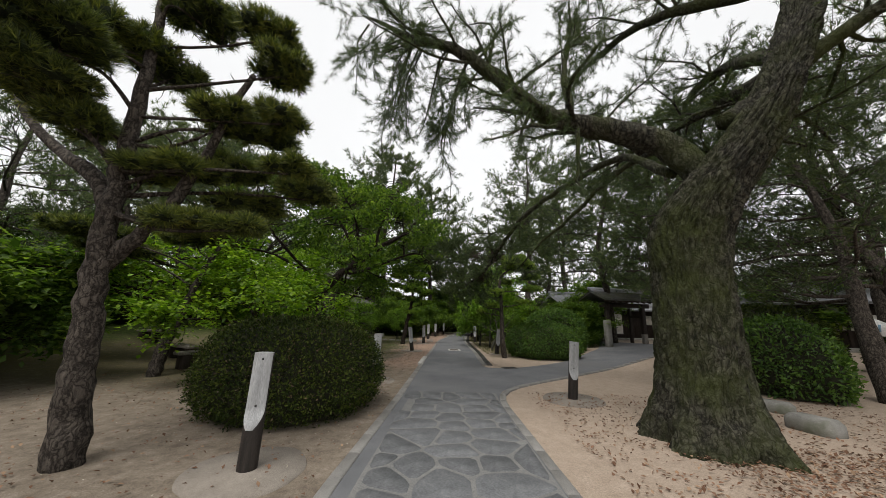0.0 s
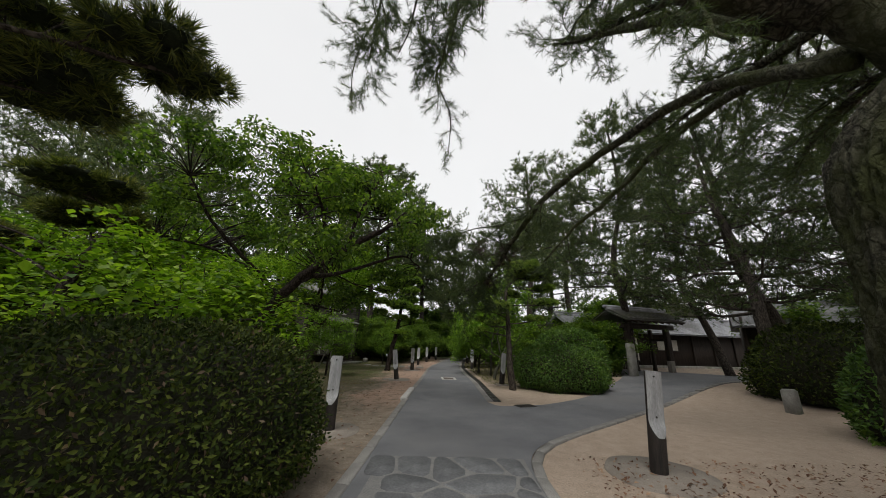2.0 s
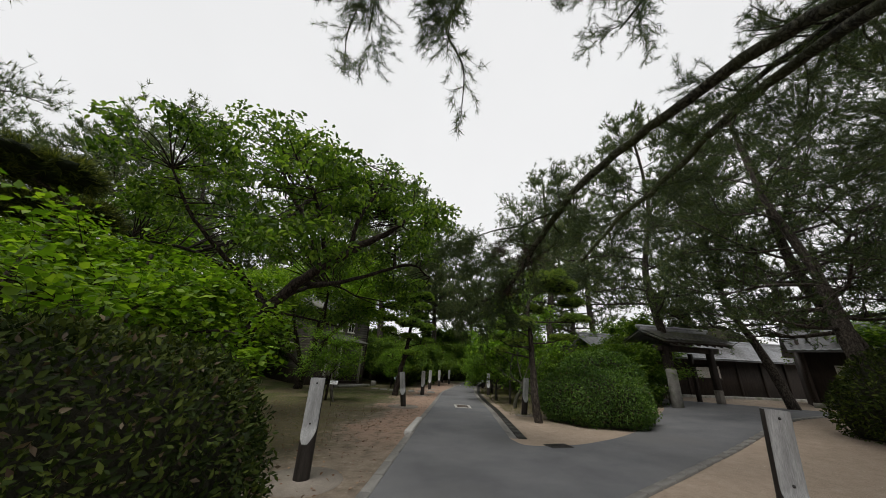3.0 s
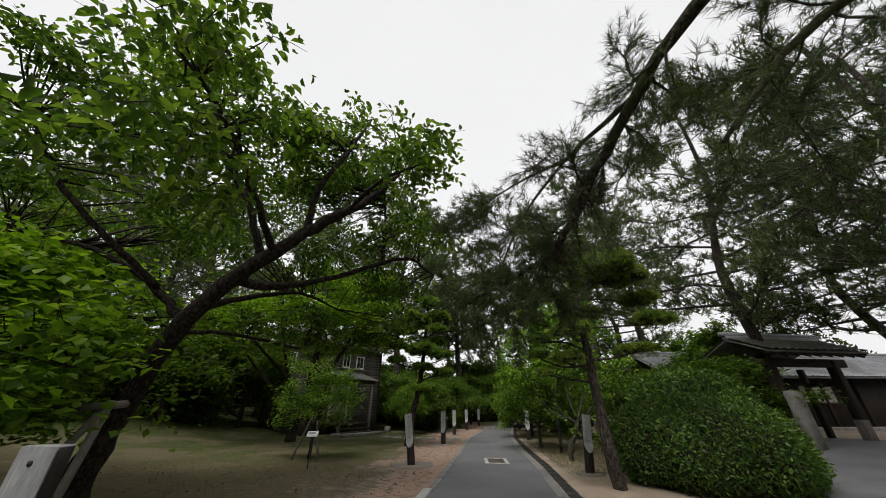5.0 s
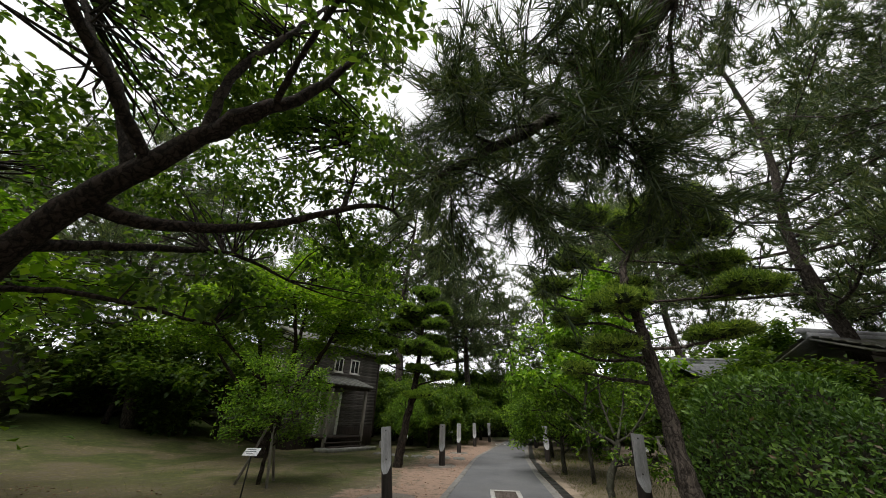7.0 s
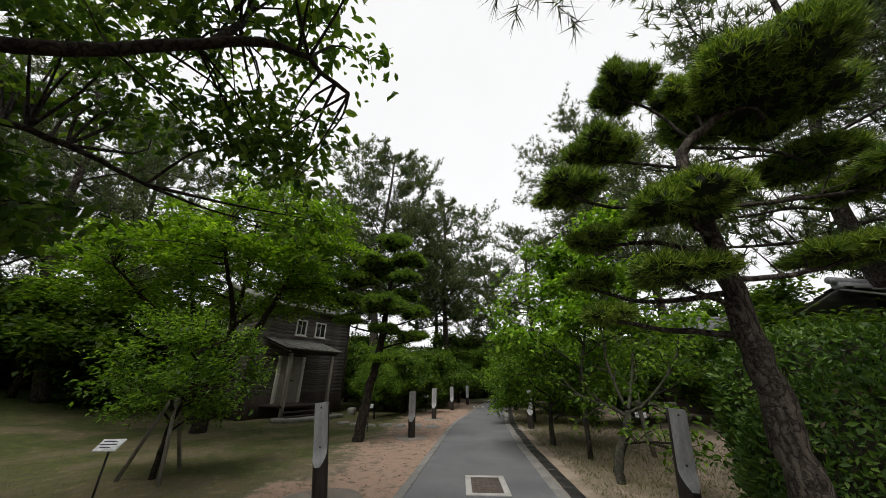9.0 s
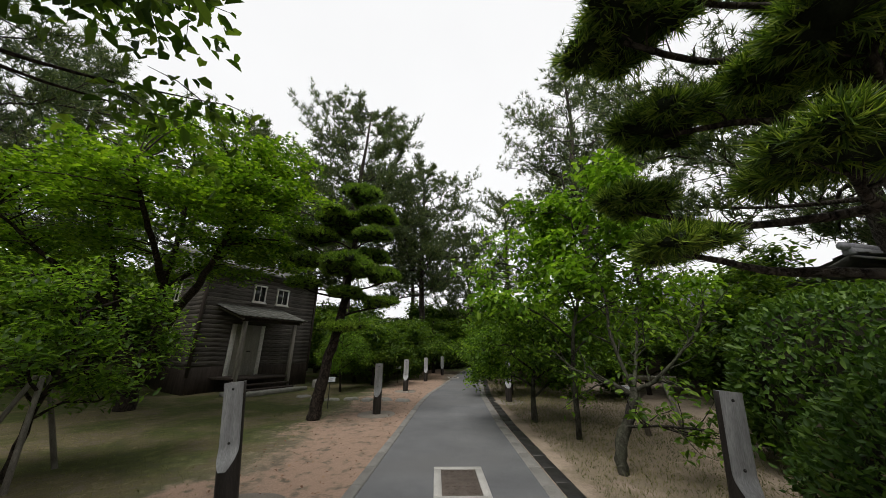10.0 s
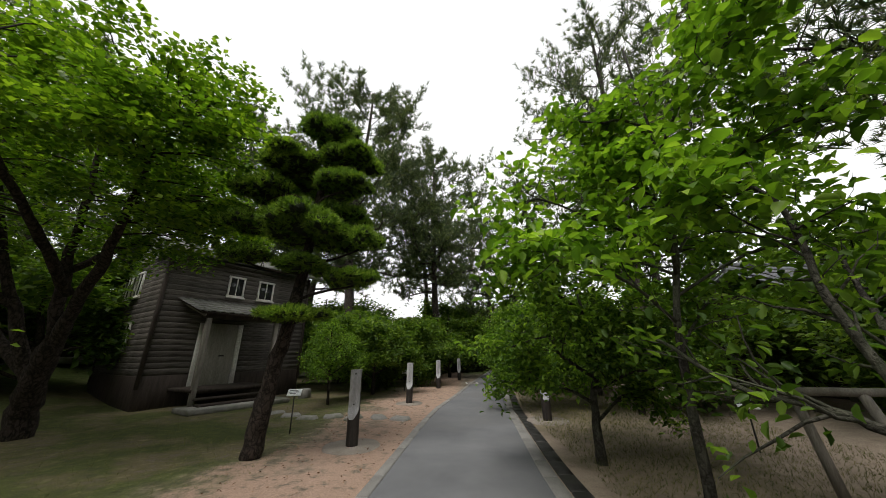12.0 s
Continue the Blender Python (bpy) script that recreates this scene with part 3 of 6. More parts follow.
def mound(name, label, c, r, h, n, size, leaf, seed, power=2.6, category="shrub", bumps=0.06, base=0.0, dry=0.0):
    """A clipped shrub: solid heart with the inner shade in its colour, and leaves all over its rounded surface."""
    rng = np.random.default_rng(seed)
    z0 = tz(c[0], c[1])
    t = thing(name, label, category, pose(c[0], c[1], z0))

    def surface(th, ph, k):
        """th: round, ph: 0 at the foot to pi/2 on top."""
        cx, sx = np.cos(th), np.sin(th)
        e = 2.0 / power
        x = np.sign(cx) * np.abs(cx) ** (0.85) * np.cos(ph) ** e * r[0]
        y = np.sign(sx) * np.abs(sx) ** (0.85) * np.cos(ph) ** e * r[1]
        z = np.sin(ph) ** e * h
        w = 1 + bumps * (np.sin(3 * th + k) * np.cos(2 * ph + k) + 0.7 * np.sin(7 * th + 2 * k + 3 * ph) * np.cos(ph))
        under = 0.86 + 0.14 * smooth01(z / (0.25 * h))
        return np.stack([x * w * under, y * w * under, base + z * (1 - base / h) * (1 + 0.4 * (w - 1))], -1)

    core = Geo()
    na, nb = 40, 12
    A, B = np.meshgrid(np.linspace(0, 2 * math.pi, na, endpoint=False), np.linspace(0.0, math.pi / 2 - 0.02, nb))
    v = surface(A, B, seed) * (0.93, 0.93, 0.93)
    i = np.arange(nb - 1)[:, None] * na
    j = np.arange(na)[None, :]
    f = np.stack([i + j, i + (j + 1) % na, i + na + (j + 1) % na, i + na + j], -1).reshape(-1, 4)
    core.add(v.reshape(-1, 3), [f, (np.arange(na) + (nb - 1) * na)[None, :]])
    part("dark_shade_core", core, M_CORE, t)
    e = 0.02
    th = rng.random(n * 12) * 2 * math.pi
    ph = rng.random(n * 12) * 1.545
    P = surface(th, ph, seed)
    area = np.linalg.norm(np.cross(surface(th + e, ph, seed) - P, surface(th, ph + e * 0.5, seed) - P), axis=1)
    pick = rng.choice(n * 12, n, p=area / area.sum())
    th, ph, P = th[pick], ph[pick], P[pick]
    N = unit(np.cross(surface(th + e, ph, seed) - P, surface(th, np.minimum(ph + e, 1.565), seed) - P) + 1e-9)
    P = P + N * rng.normal(-0.02, 0.045, (n, 1))
    a = unit(rng.normal(0, 1, (n, 3)) + N * 0.75 + (0, 0, 0.2))
    b = unit(np.cross(a, N + rng.normal(0, 0.6, (n, 3))))
    k = np.cross(b, a)
    L = size * (0.6 + 0.8 * rng.random((n, 1)))
    v = np.stack([P, P + a * L * 0.5 + b * L * 0.22 + k * L * 0.1, P + a * L, P + a * L * 0.5 - b * L * 0.22 + k * L * 0.1], 1)
    keep = rng.random(n) < dry
    for nm, sel, mat, lb in (("leaves", ~keep, leaf, ""), ("dry_sprig", keep, L_DRY, "brown dry sprigs")):
        vv = v[sel].reshape(-1, 3)
        if len(vv):
            gg = Geo()
            ii = np.arange(len(vv) // 4)[:, None] * 4
            gg.add(vv, np.concatenate([ii + np.array([[0, 1, 2]]), ii + np.array([[0, 2, 3]])]))
            part(nm, gg, mat, t, lb, kind="stuff")
    return t


# ---- the ground and the paths ----
LEFT_Y = [-11.12, 1.19, 4.73, 11.68, 14.53, 17.95, 20.8, 23.08, 26.5, 31.06, 35.62, 41.32, 47.02, 66.4]
LEFT_X = [-1.3, -1.22, -1.05, -0.84, -0.72, -0.6, -0.52, -0.38, 0.1, 0.65, 1.25, 2.1, 3.0, 6.5]
RIGHT_Y = [-11.12, 1.08, 4.38, 5.07, 9.74, 14.76, 18.52, 23.08, 26.5, 31.06, 35.62, 41.32, 47.02, 66.4]
RIGHT_X = [1.0, 0.95, 0.92, 0.98, 1.2, 1.34, 1.3, 1.42, 1.72, 2.15, 2.75, 3.65, 4.6, 8.2]


def left_x(y):
    return np.interp(y, LEFT_Y, LEFT_X)


def right_x(y):
    return np.interp(y, RIGHT_Y, RIGHT_X)


xs = np.concatenate([[-900, -300, -120, -70], np.linspace(-45, -14, 32), np.linspace(-13.5, 14, 112), np.linspace(15, 45, 31), [70, 120, 300, 900]])
ys = np.concatenate([[-900, -300, -100, -50, -30], np.linspace(-20, -6, 15), np.linspace(-5.5, 32, 152), np.linspace(33, 60, 28), [75, 100, 160, 300, 900]])
X, Y = np.meshgrid(xs, ys)
Z = terrain(X, Y)
rough_z = np.array([[noise.noise(Vector((a * 0.9, b * 0.9, 0.3))) for a in xs] for b in ys])
clear = smooth01(np.maximum(left_x(Y) - X - 0.2, X - right_x(Y) - 0.3) / 0.8)
side = (X > 0.9) & (Y > 4.2) & (X < 16) & (Y > 4.1 + 0.7 * (X - 1)) & (Y < 11.2 + 1.08 * (X - 1))
Z = Z - 0.012 + np.where(side, -0.01, 0.022 * rough_z * clear)
sheet = Geo()
nx = len(xs)
ii = np.arange(len(ys) - 1)[:, None] * nx
jj = np.arange(nx - 1)[None, :]
sheet.add(np.stack([X, Y, Z], -1).reshape(-1, 3), np.stack([ii + jj, ii + jj + 1, ii + nx + jj + 1, ii + nx + jj], -1).reshape(-1, 4))
ground = part("ground", sheet, M_GROUND, None, "sandy ground with moss, thin grass and pine litter", True)
tagged(ground, category="ground", kind="structure")


def strip(rows_a, rows_b, lift, cross=6):
    g = Geo()
    a, b = np.asarray(rows_a, float), np.asarray(rows_b, float)
    n = len(a)
    t = np.linspace(0, 1, cross)[None, :, None]
    p = a[:, None, :] * (1 - t) + b[:, None, :] * t
    z = terrain(p[..., 0], p[..., 1]) + lift
    v = np.concatenate([p, z[..., None]], -1).reshape(-1, 3)
    i = np.arange(n - 1)[:, None] * cross
    j = np.arange(cross - 1)[None, :]
    g.add(v, np.stack([i + j, i + j + 1, i + cross + j + 1, i + cross + j], -1).reshape(-1, 4))
    return g


yy = np.linspace(-11, 66, 150)
path = part("path", strip(np.stack([left_x(yy), yy], 1), np.stack([right_x(yy), yy], 1), 0.006), M_ASPHALT, None, "grey worn asphalt garden path", True)
tagged(path, category="path", kind="structure")
S_PTS = [(0.92, 4.3, 0), (1.03, 5.15, 0), (1.37, 5.87, 0), (2.12, 6.64, 0), (3.42, 7.72, 0), (5.2, 9.2, 0), (8.2, 11.4, 0), (11.8, 13.7, 0), (16.0, 15.8, 0)]
N_PTS = [(1.0, 10.1, 0), (1.22, 9.6, 0), (1.42, 9.15, 0), (2.1, 9.25, 0), (3.0, 9.75, 0), (4.5, 11.1, 0), (6.5, 13.5, 0), (8.6, 16.2, 0), (10.0, 20.0, 0)]
side_s, side_n = spline(S_PTS, 60)[:, :2], spline(N_PTS, 60)[:, :2]
side_path = part("side_path", strip(side_s, side_n, 0.003, 24), M_ASPHALT, None, "grey asphalt branch path to the gate", True)
tagged(side_path, category="path", kind="structure")


def edging(name, line, width, up, mat, step, label, piece, height=0.12):
    """A row of kerb pieces along a line on the ground."""
    root = thing(name, label, "kerb", kind="structure")
    line = np.asarray(line, float)
    seg = np.linalg.norm(np.diff(line, axis=0), axis=1)
    s = np.concatenate([[0], np.cumsum(seg)])
    total = s[-1]
    meshes = {}
    for k in range(int(total / step)):
        a, b = k * step, (k + 1) * step - 0.012
        pa = np.array([np.interp(a, s, line[:, i]) for i in (0, 1)])
        pb = np.array([np.interp(b, s, line[:, i]) for i in (0, 1)])
        L = round(float(np.linalg.norm(pb - pa)), 2)
        if L not in meshes:
            meshes[L] = Geo().box((0, 0, 0), (L, width, height), None, 0.012).mesh(piece, mat)
        m = (pa + pb) / 2
        ob = new(piece, meshes[L])
        ob.parent = root
        ob.matrix_world = pose(m[0], m[1], tz(m[0], m[1]) + up - height / 2 + random.uniform(-0.003, 0.003), 0, 0, math.degrees(math.atan2(pb[1] - pa[1], pb[0] - pa[0])))
    return root


yl = np.linspace(-8.8, 49, 120)
edging("kerb_left", np.stack([left_x(yl) - 0.07, yl], 1), 0.14, 0.022, M_CONC, 0.6, "flush grey concrete kerb along the path", "kerb_stone")
y1 = np.linspace(-8.8, 4.25, 30)
near_r = np.concatenate([np.stack([right_x(y1) + 0.06, y1], 1), side_s[2:] + (0.05, -0.05)])
edging("kerb_right", near_r, 0.13, 0.018, M_CONC, 0.5, "flush beige concrete kerb round the sand bed", "kerb_stone")
y2 = np.linspace(9.86, 46, 80)
edging("kerb_far", np.stack([right_x(y2) + 0.09, y2], 1), 0.18, 0.012, M_CONC, 0.6, "grey concrete kerb beside the gutter", "kerb_stone")
edging("gutter", np.stack([right_x(y2) + 0.30, y2], 1), 0.2, 0.004, M_IRON, 0.5, "dark grated gutter along the path", "gutter_grate")
slab = tagged(part("concrete_slab", Geo().box((0, 0, 0), (0.16, 2.1, 0.12), None, 0.012), M_CONC_PALE, None), "pale new concrete kerb piece at the lawn edge", "kerb")
slab.matrix_world = pose(-0.98, 10.65, 0.0, 0, 0, -2.2)

# ---- posts beside the path ----


def guide_post():
    root = thing("guide_post", "dark charred post with a silvery scooped face", "post", group="posts along the path")
    H, R, n = 1.16, 0.098, 20
    zs = np.concatenate([[-0.1, 0, 0.2], np.linspace(0.36, 0.62, 8), np.linspace(0.68, H, 6)])
    cut = -R + (R * 0.85) * smooth01((zs - 0.36) / 0.24)
    body, face = Geo(), Geo()
    a = np.linspace(0, 2 * math.pi, n, endpoint=False)
    ring = []
    for z, c in zip(zs, cut):
        x, y = R * np.cos(a), R * np.sin(a)
        ring.append(np.stack([x, np.maximum(y, c), np.full(n, z)], 1))
    ring = np.array(ring)
    m = len(zs)
    i = np.arange(m - 1)[:, None] * n
    j = np.arange(n)[None, :]
    body.add(ring.reshape(-1, 3), [np.stack([i + j, i + (j + 1) % n, i + n + (j + 1) % n, i + n + j], -1).reshape(-1, 4), (np.arange(n) + (m - 1) * n)[None, :]])
    part("stake", body, M_CHAR, root, "", True)
    k = 26
    zz = np.linspace(0.4, H + 0.004, k)
    cc = -R + (R * 0.85) * smooth01((zz - 0.36) / 0.24)
    half = np.sqrt(np.maximum(R * R - cc * cc, 1e-5))
    rows = []
    for z, c, w in zip(zz, cc, half):
        u = np.linspace(-1, 1, 7)
        rows.append(np.stack([u * w * 1.02, c - 0.006 + 0.012 * (1 - u * u) * 0 - 0.004 * (1 - u * u), np.full(7, z)], 1))
    rows = np.array(rows)
    backs = rows + (0, 0.006, 0)
    i = np.arange(k - 1)[:, None] * 7
    j = np.arange(6)[None, :]
    q = np.stack([i + j, i + j + 1, i + 7 + j + 1, i + 7 + j], -1).reshape(-1, 4)
    face.add(rows.reshape(-1, 3), q)
    face.add(backs.reshape(-1, 3), q[:, ::-1])
    part("face_plate", face, M_PLATE, root, "silvery grey weathered face", True)
    cap = Geo().tube([(0, 0, H - 0.002), (0, 0, H + 0.005)], [R * 0.98, R * 0.96], 20)
    cv = np.concatenate(cap.v)
    cv[:, 1] = np.maximum(cv[:, 1], cut[-1])
    cap.v = [cv]
    part("top_cap", cap, M_PLATE, root)
    for z in (H - 0.06, 0.62):
        s = Geo().tube([(0, cut[-1] - 0.008, z), (0, cut[-1] - 0.016, z)], [0.013, 0.011], 10)
        s.tube([(0, cut[-1] - 0.008, z), (0, cut[-1] - 0.018, z)], [0.006, 0.005], 6)
        part("screw", s, M_IRON, root)
    return root


def foot_disc(x, y, r):
    g = Geo()
    a = np.linspace(0, 2 * math.pi, 40, endpoint=False)
    rr = r * (1 + 0.02 * np.sin(3 * a + x) + 0.012 * np.sin(7 * a))
    top = np.stack([rr * np.cos(a), rr * np.sin(a), np.full(40, 0.012)], 1)
    low = top * (1.02, 1.02, 0) + (0, 0, -0.04)
    j = np.arange(40)
    g.add(np.concatenate([low, top]), [np.stack([j, (j + 1) % 40, 40 + (j + 1) % 40, 40 + j], 1), (40 + j)[None, :]])
    ob = part("concrete_disc", g, M_DISC, None)
    ob.location = (x, y, tz(x, y))
    tagged(ob, "round gravel concrete disc set flush round a post", "paving", "discs under posts")


POSTS = [(-2.25, 1.55), (2.52, 4.95), (-1.95, 6.48), (2.42, 13.78), (-1.76, 14.42), (-1.48, 19.5), (-1.38, 24.2), (2.15, 21.6), (-0.9, 28.8), (-0.1, 33.3), (2.6, 29.3), (4.4, 41.0)]
LEAN = {0: 4, 2: 6, 3: -7}
first_post = guide_post()
first_post.matrix_world = pose(POSTS[0][0], POSTS[0][1], 0, 0, 1, 6)
for k, (px, py) in enumerate(POSTS[1:]):
    copy_thing(first_post, pose(px, py, tz(px, py), random.uniform(-0.8, 0.8), LEAN.get(k, 0) + random.uniform(-0.8, 0.8), random.uniform(-8, 8)))
for (px, py), r in zip(POSTS, (0.58, 0.6, 0.5, 0.3, 0.55, 0.45, 0.4, 0.45)):
    foot_disc(px, py, r)

# ---- covers in the paving ----
cover = thing("manhole_cover", "square manhole with a steel frame and brown plate in the path", "manhole", pose(0.41, 15.32, 0.008, 0, 0, 2))
fr = Geo()
for c, s in (((0, -0.44, 0.004), (0.62, 0.09, 0.016)), ((0, 0.44, 0.004), (0.62, 0.09, 0.016)), ((-0.265, 0, 0.004), (0.09, 0.79, 0.016)), ((0.265, 0, 0.004), (0.09, 0.79, 0.016))):
    fr.box(c, s, None, 0.003)
part("steel_frame", fr, M_CONC_PALE, cover, "pale metal frame")
pl = Geo().box((0, 0, 0), (0.435, 0.785, 0.014), None, 0.003)
for i in range(5):
    for j in range(8):
        pl.box((-0.16 + 0.08 * i, -0.33 + 0.094 * j, 0.008), (0.05, 0.018, 0.006))
part("plate", pl, M_RUST, cover)
cover2 = copy_thing(cover, pose(0.6, 31.0, tz(0.6, 31.0) + 0.008, 0, 0, 3))
grate = thing("drain_grate", "dark iron drain grate at the path corner", "drain", pose(2.08, 9.21, 0.006, 0, 0, 20))
part("rim", Geo().box((0, 0, 0), (0.5, 0.3, 0.012), None, 0.003), M_IRON, grate)
for k in range(9):
    part("bar", Geo().box((-0.2 + 0.05 * k, 0, 0.01), (0.018, 0.25, 0.012)), M_IRON, grate)

# ---- clipped shrubs ----
mound("azalea_hedge", "large clipped azalea mound of small dark leaves", (-2.93, 3.93), (1.5, 1.4), 1.5, 38000, 0.048, L_HEDGE, 3, 3.4, "hedge", 0.035, 0.02, 0.06)
mound("azalea_hedge", "broad clipped azalea mound at the path fork", (4.5, 13.05), (1.55, 1.6), 1.5, 30000, 0.068, L_HEDGE_B, 5, 2.7, "hedge", 0.09, 0.02, 0.03)
mound("rounded_shrub", "fresh green rounded shrub behind the hedge", (6.0, 15.6), (1.5, 1.4), 2.2, 13000, 0.11, L_HEDGE_B, 8, 2.4, "shrub", 0.12, 0.1)
mound("rounded_shrub", "green rounded shrub behind the great pine", (8.1, 5.98), (1.0, 1.1), 1.75, 8000, 0.09, L_HEDGE_B, 9, 2.5, "shrub", 0.08)
mound("rounded_shrub", "wide green shrub with a stone beside it", (10.8, 9.4), (2.0, 1.8), 2.0, 14000, 0.09, L_HEDGE, 11, 2.5, "shrub", 0.1)
for k, (x, y, r, h) in enumerate(((-3.2, 39.5, 2.4, 3.6), (-6.8, 38.0, 2.6, 3.6), (5.6, 44.5, 2.4, 3.4), (-15.0, 5.0, 2.6, 3.4), (-13.5, 3.13, 2.4, 2.6), (-17, 8.26, 2.8, 3.2), (-19, 15.67, 3.0, 3.2), (-14.5, 32.2, 3.0, 3.0), (-4.6, 35.62, 2.2, 2.4), (-0.6, 43.6, 2.6, 2.8), (6.8, 39.04, 2.4, 2.8), (9.2, 32.2, 2.4, 2.6), (-10, 41.32, 3.0, 3.4), (-20, 23.08, 3, 3), (-13, 46, 4, 5.5), (-6, 47.5, 4, 5), (1, 55, 4, 5), (9.5, 47, 4, 5.5), (16, 42, 4, 5.5), (-24, 40, 5, 6), (24, 34, 5, 6), (11, 28.78, 2.4, 3.0), (22, 7.12, 3, 3), (-12, -3.14, 3, 3))):
    mound("background_shrub", "dense dark evergreen thicket at the garden edge", (x, y), (r, r), h, 5000, 0.26, L_HEDGE, 100 + k, 2.2, "shrub", 0.2)
mound("rounded_shrub", "dark shrub beside the notice board", (14.5, 7.69), (1.2, 1.2), 1.8, 7000, 0.09, L_HEDGE, 13, 2.3, "shrub", 0.1)

# ---- the great pine ----


def great_pine():
    g = Grower(21)
    rng = g.rng
    n, sides = 190, 132
    axis = spline([(3.5, 2.5, -0.15), (3.5, 2.5, 0.6), (3.52, 2.48, 1.8), (3.58, 2.44, 2.9), (3.78, 2.25, 3.5), (4.2, 1.92, 4.2), (4.62, 1.7, 5.0), (4.95, 1.65, 5.7), (5.4, 1.65, 6.74), (5.9, 1.7, 8.5), (6.2, 1.9, 11), (6.3, 2.0, 13)], n)
    z = axis[:, 2]
    rad = np.interp(z, [-0.15, 0.12, 0.5, 1.0, 2.2, 3.2, 4.0, 5.0, 8, 13], [0.95, 0.82, 0.66, 0.57, 0.53, 0.58, 0.47, 0.32, 0.25, 0.1])
    a = np.linspace(0, 2 * math.pi, sides, endpoint=False)
    V = np.zeros((n, sides, 3))
    for i in range(n):
        flare = max(0.0, 1 - z[i] / 0.7)
        for j in range(sides):
            ca, sa = math.cos(a[j]), math.sin(a[j])
            q = Vector((ca * 4.2, sa * 4.2, z[i] * 1.35))
            w = noise.noise(q) * 0.5 + noise.noise(q * 2.3) * 0.3
            bend = noise.noise(Vector((ca * 2, sa * 2, z[i] * 2.5))) * 0.8
            p1 = 1 - abs(noise.noise(Vector((ca * 9 + bend, sa * 9 + bend, z[i] * 2.2 + 7)))) * 3.0
            p2 = 1 - abs(noise.noise(Vector((ca * 16, sa * 16 + bend, z[i] * 5.0)))) * 3.0
            crack = max(0.0, p1) + 0.6 * max(0.0, p2)
            r = rad[i] * (1 + 0.05 * w + flare * 0.09 * math.sin(5 * a[j] + 1.0) + flare * 0.07 * math.sin(9 * a[j])) - 0.058 * crack
            V[i, j] = axis[i] + np.array((ca * r, sa * r, 0))
    i = np.arange(n - 1)[:, None] * sides
    j = np.arange(sides)[None, :]
    g.wood.add(V.reshape(-1, 3), [np.stack([i + j, i + (j + 1) % sides, i + sides + (j + 1) % sides, i + sides + j], -1).reshape(-1, 4), (np.arange(sides) + (n - 1) * sides)[None, :]])
    # the long limb over the path
    over = g.limb([(3.9, 2.3, 3.95), (3.35, 2.45, 4.6), (2.78, 2.55, 4.86), (1.8, 2.55, 5.06), (1.21, 2.55, 5.34), (0.5, 2.55, 6.04), (-0.24, 2.55, 6.59), (-0.9, 2.7, 6.9), (-2.04, 2.9, 7.68)], 0.24, 0.02, 14, 50, 0.07, 0.8)
    arch = g.limb([(3.6, 2.6, 4.1), (3.7, 4.2, 5.3), (2.95, 5.75, 5.2), (2.15, 6.9, 4.75), (1.65, 7.7, 4.1), (1.3, 8.2, 3.5), (0.95, 8.5, 3.05), (0.5, 8.5, 2.8), (-0.1, 8.5, 2.45)], 0.09, 0.014, 10, 44, 0.07, 0.7)
    dip = g.limb([(3.8, 2.6, 4.3), (4.6, 4.5, 5.6), (4.3, 5.75, 5.5), (3.3, 6.4, 4.5), (2.6, 6.6, 3.9), (1.95, 6.75, 3.15)], 0.1, 0.015, 8, 26)
    fore = g.limb([(0.3, 2.67, 6.7), (0.1, 3.59, 7.2), (-0.15, 4.38, 7.0), (-0.3, 4.73, 6.2)], 0.05, 0.012, 6, 16)
    fore2 = g.limb([(-0.9, 2.96, 7.6), (-1.2, 3.93, 8.0), (-1.6, 4.84, 7.8), (-1.9, 5.52, 7.0)], 0.05, 0.012, 6, 16)
    up1 = g.limb([(1.9, 2.56, 5.3), (2.0, 2.9, 6.5), (2.4, 3.36, 7.8), (2.6, 3.7, 9.2)], 0.075, 0.015, 7, 16)
    up2 = g.limb([(3.2, 2.67, 4.6), (2.7, 3.36, 5.6), (2.3, 4.38, 6.6), (2.0, 5.3, 7.6)], 0.12, 0.02, 7, 16)
    right = [g.limb(q, 0.14, 0.02, 7, 18) for q in (
        [(4.95, 1.7, 5.5), (5.2, 3.5, 6.0), (5.0, 5.0, 6.2), (4.4, 6.5, 6.0)],
        [(4.6, 1.8, 4.9), (5.6, 3.2, 5.1), (6.4, 4.8, 5.3), (7.4, 6.4, 5.1)],
        [(4.2, 2.1, 4.8), (5.4, 2.56, 5.6), (6.8, 3.24, 5.9), (8.4, 3.93, 5.6)],
        [(5.0, 1.75, 5.8), (5.4, 3.24, 6.8), (6.2, 5.07, 7.4), (7.2, 6.89, 7.2)],
        [(5.5, 1.7, 7.2), (4.3, 3.24, 8.2), (4.0, 5.07, 9.0), (3.6, 6.89, 9.2)],
        [(5.8, 1.76, 8.2), (3.9, 2.1, 9.0), (2.2, 2.33, 9.8), (0.6, 2.56, 10.2)],
        [(6.0, 1.8, 9.5), (6.0, 3.24, 10.5), (6.6, 4.84, 11)],
        [(4.8, 1.8, 5.3), (5.8, 0.96, 6.0), (7.0, 0.51, 6.4)],
        [(6.2, 2.0, 12), (4.6, 3.47, 12.6), (3.4, 4.84, 12.8)])]
    droopers = []
    # side limbs that reach over the bend of the path
    reach = [g.limb(q, a, 0.008, 6, 18) for q, a in (
        ([(1.9, 7.3, 4.45), (1.5, 8.4, 4.65), (1.0, 9.3, 4.4), (0.6, 9.8, 3.8), (0.4, 9.9, 3.2)], 0.035),
        ([(1.45, 8.5, 4.65), (0.6, 9.4, 4.8), (-0.2, 9.9, 4.5)], 0.025))]
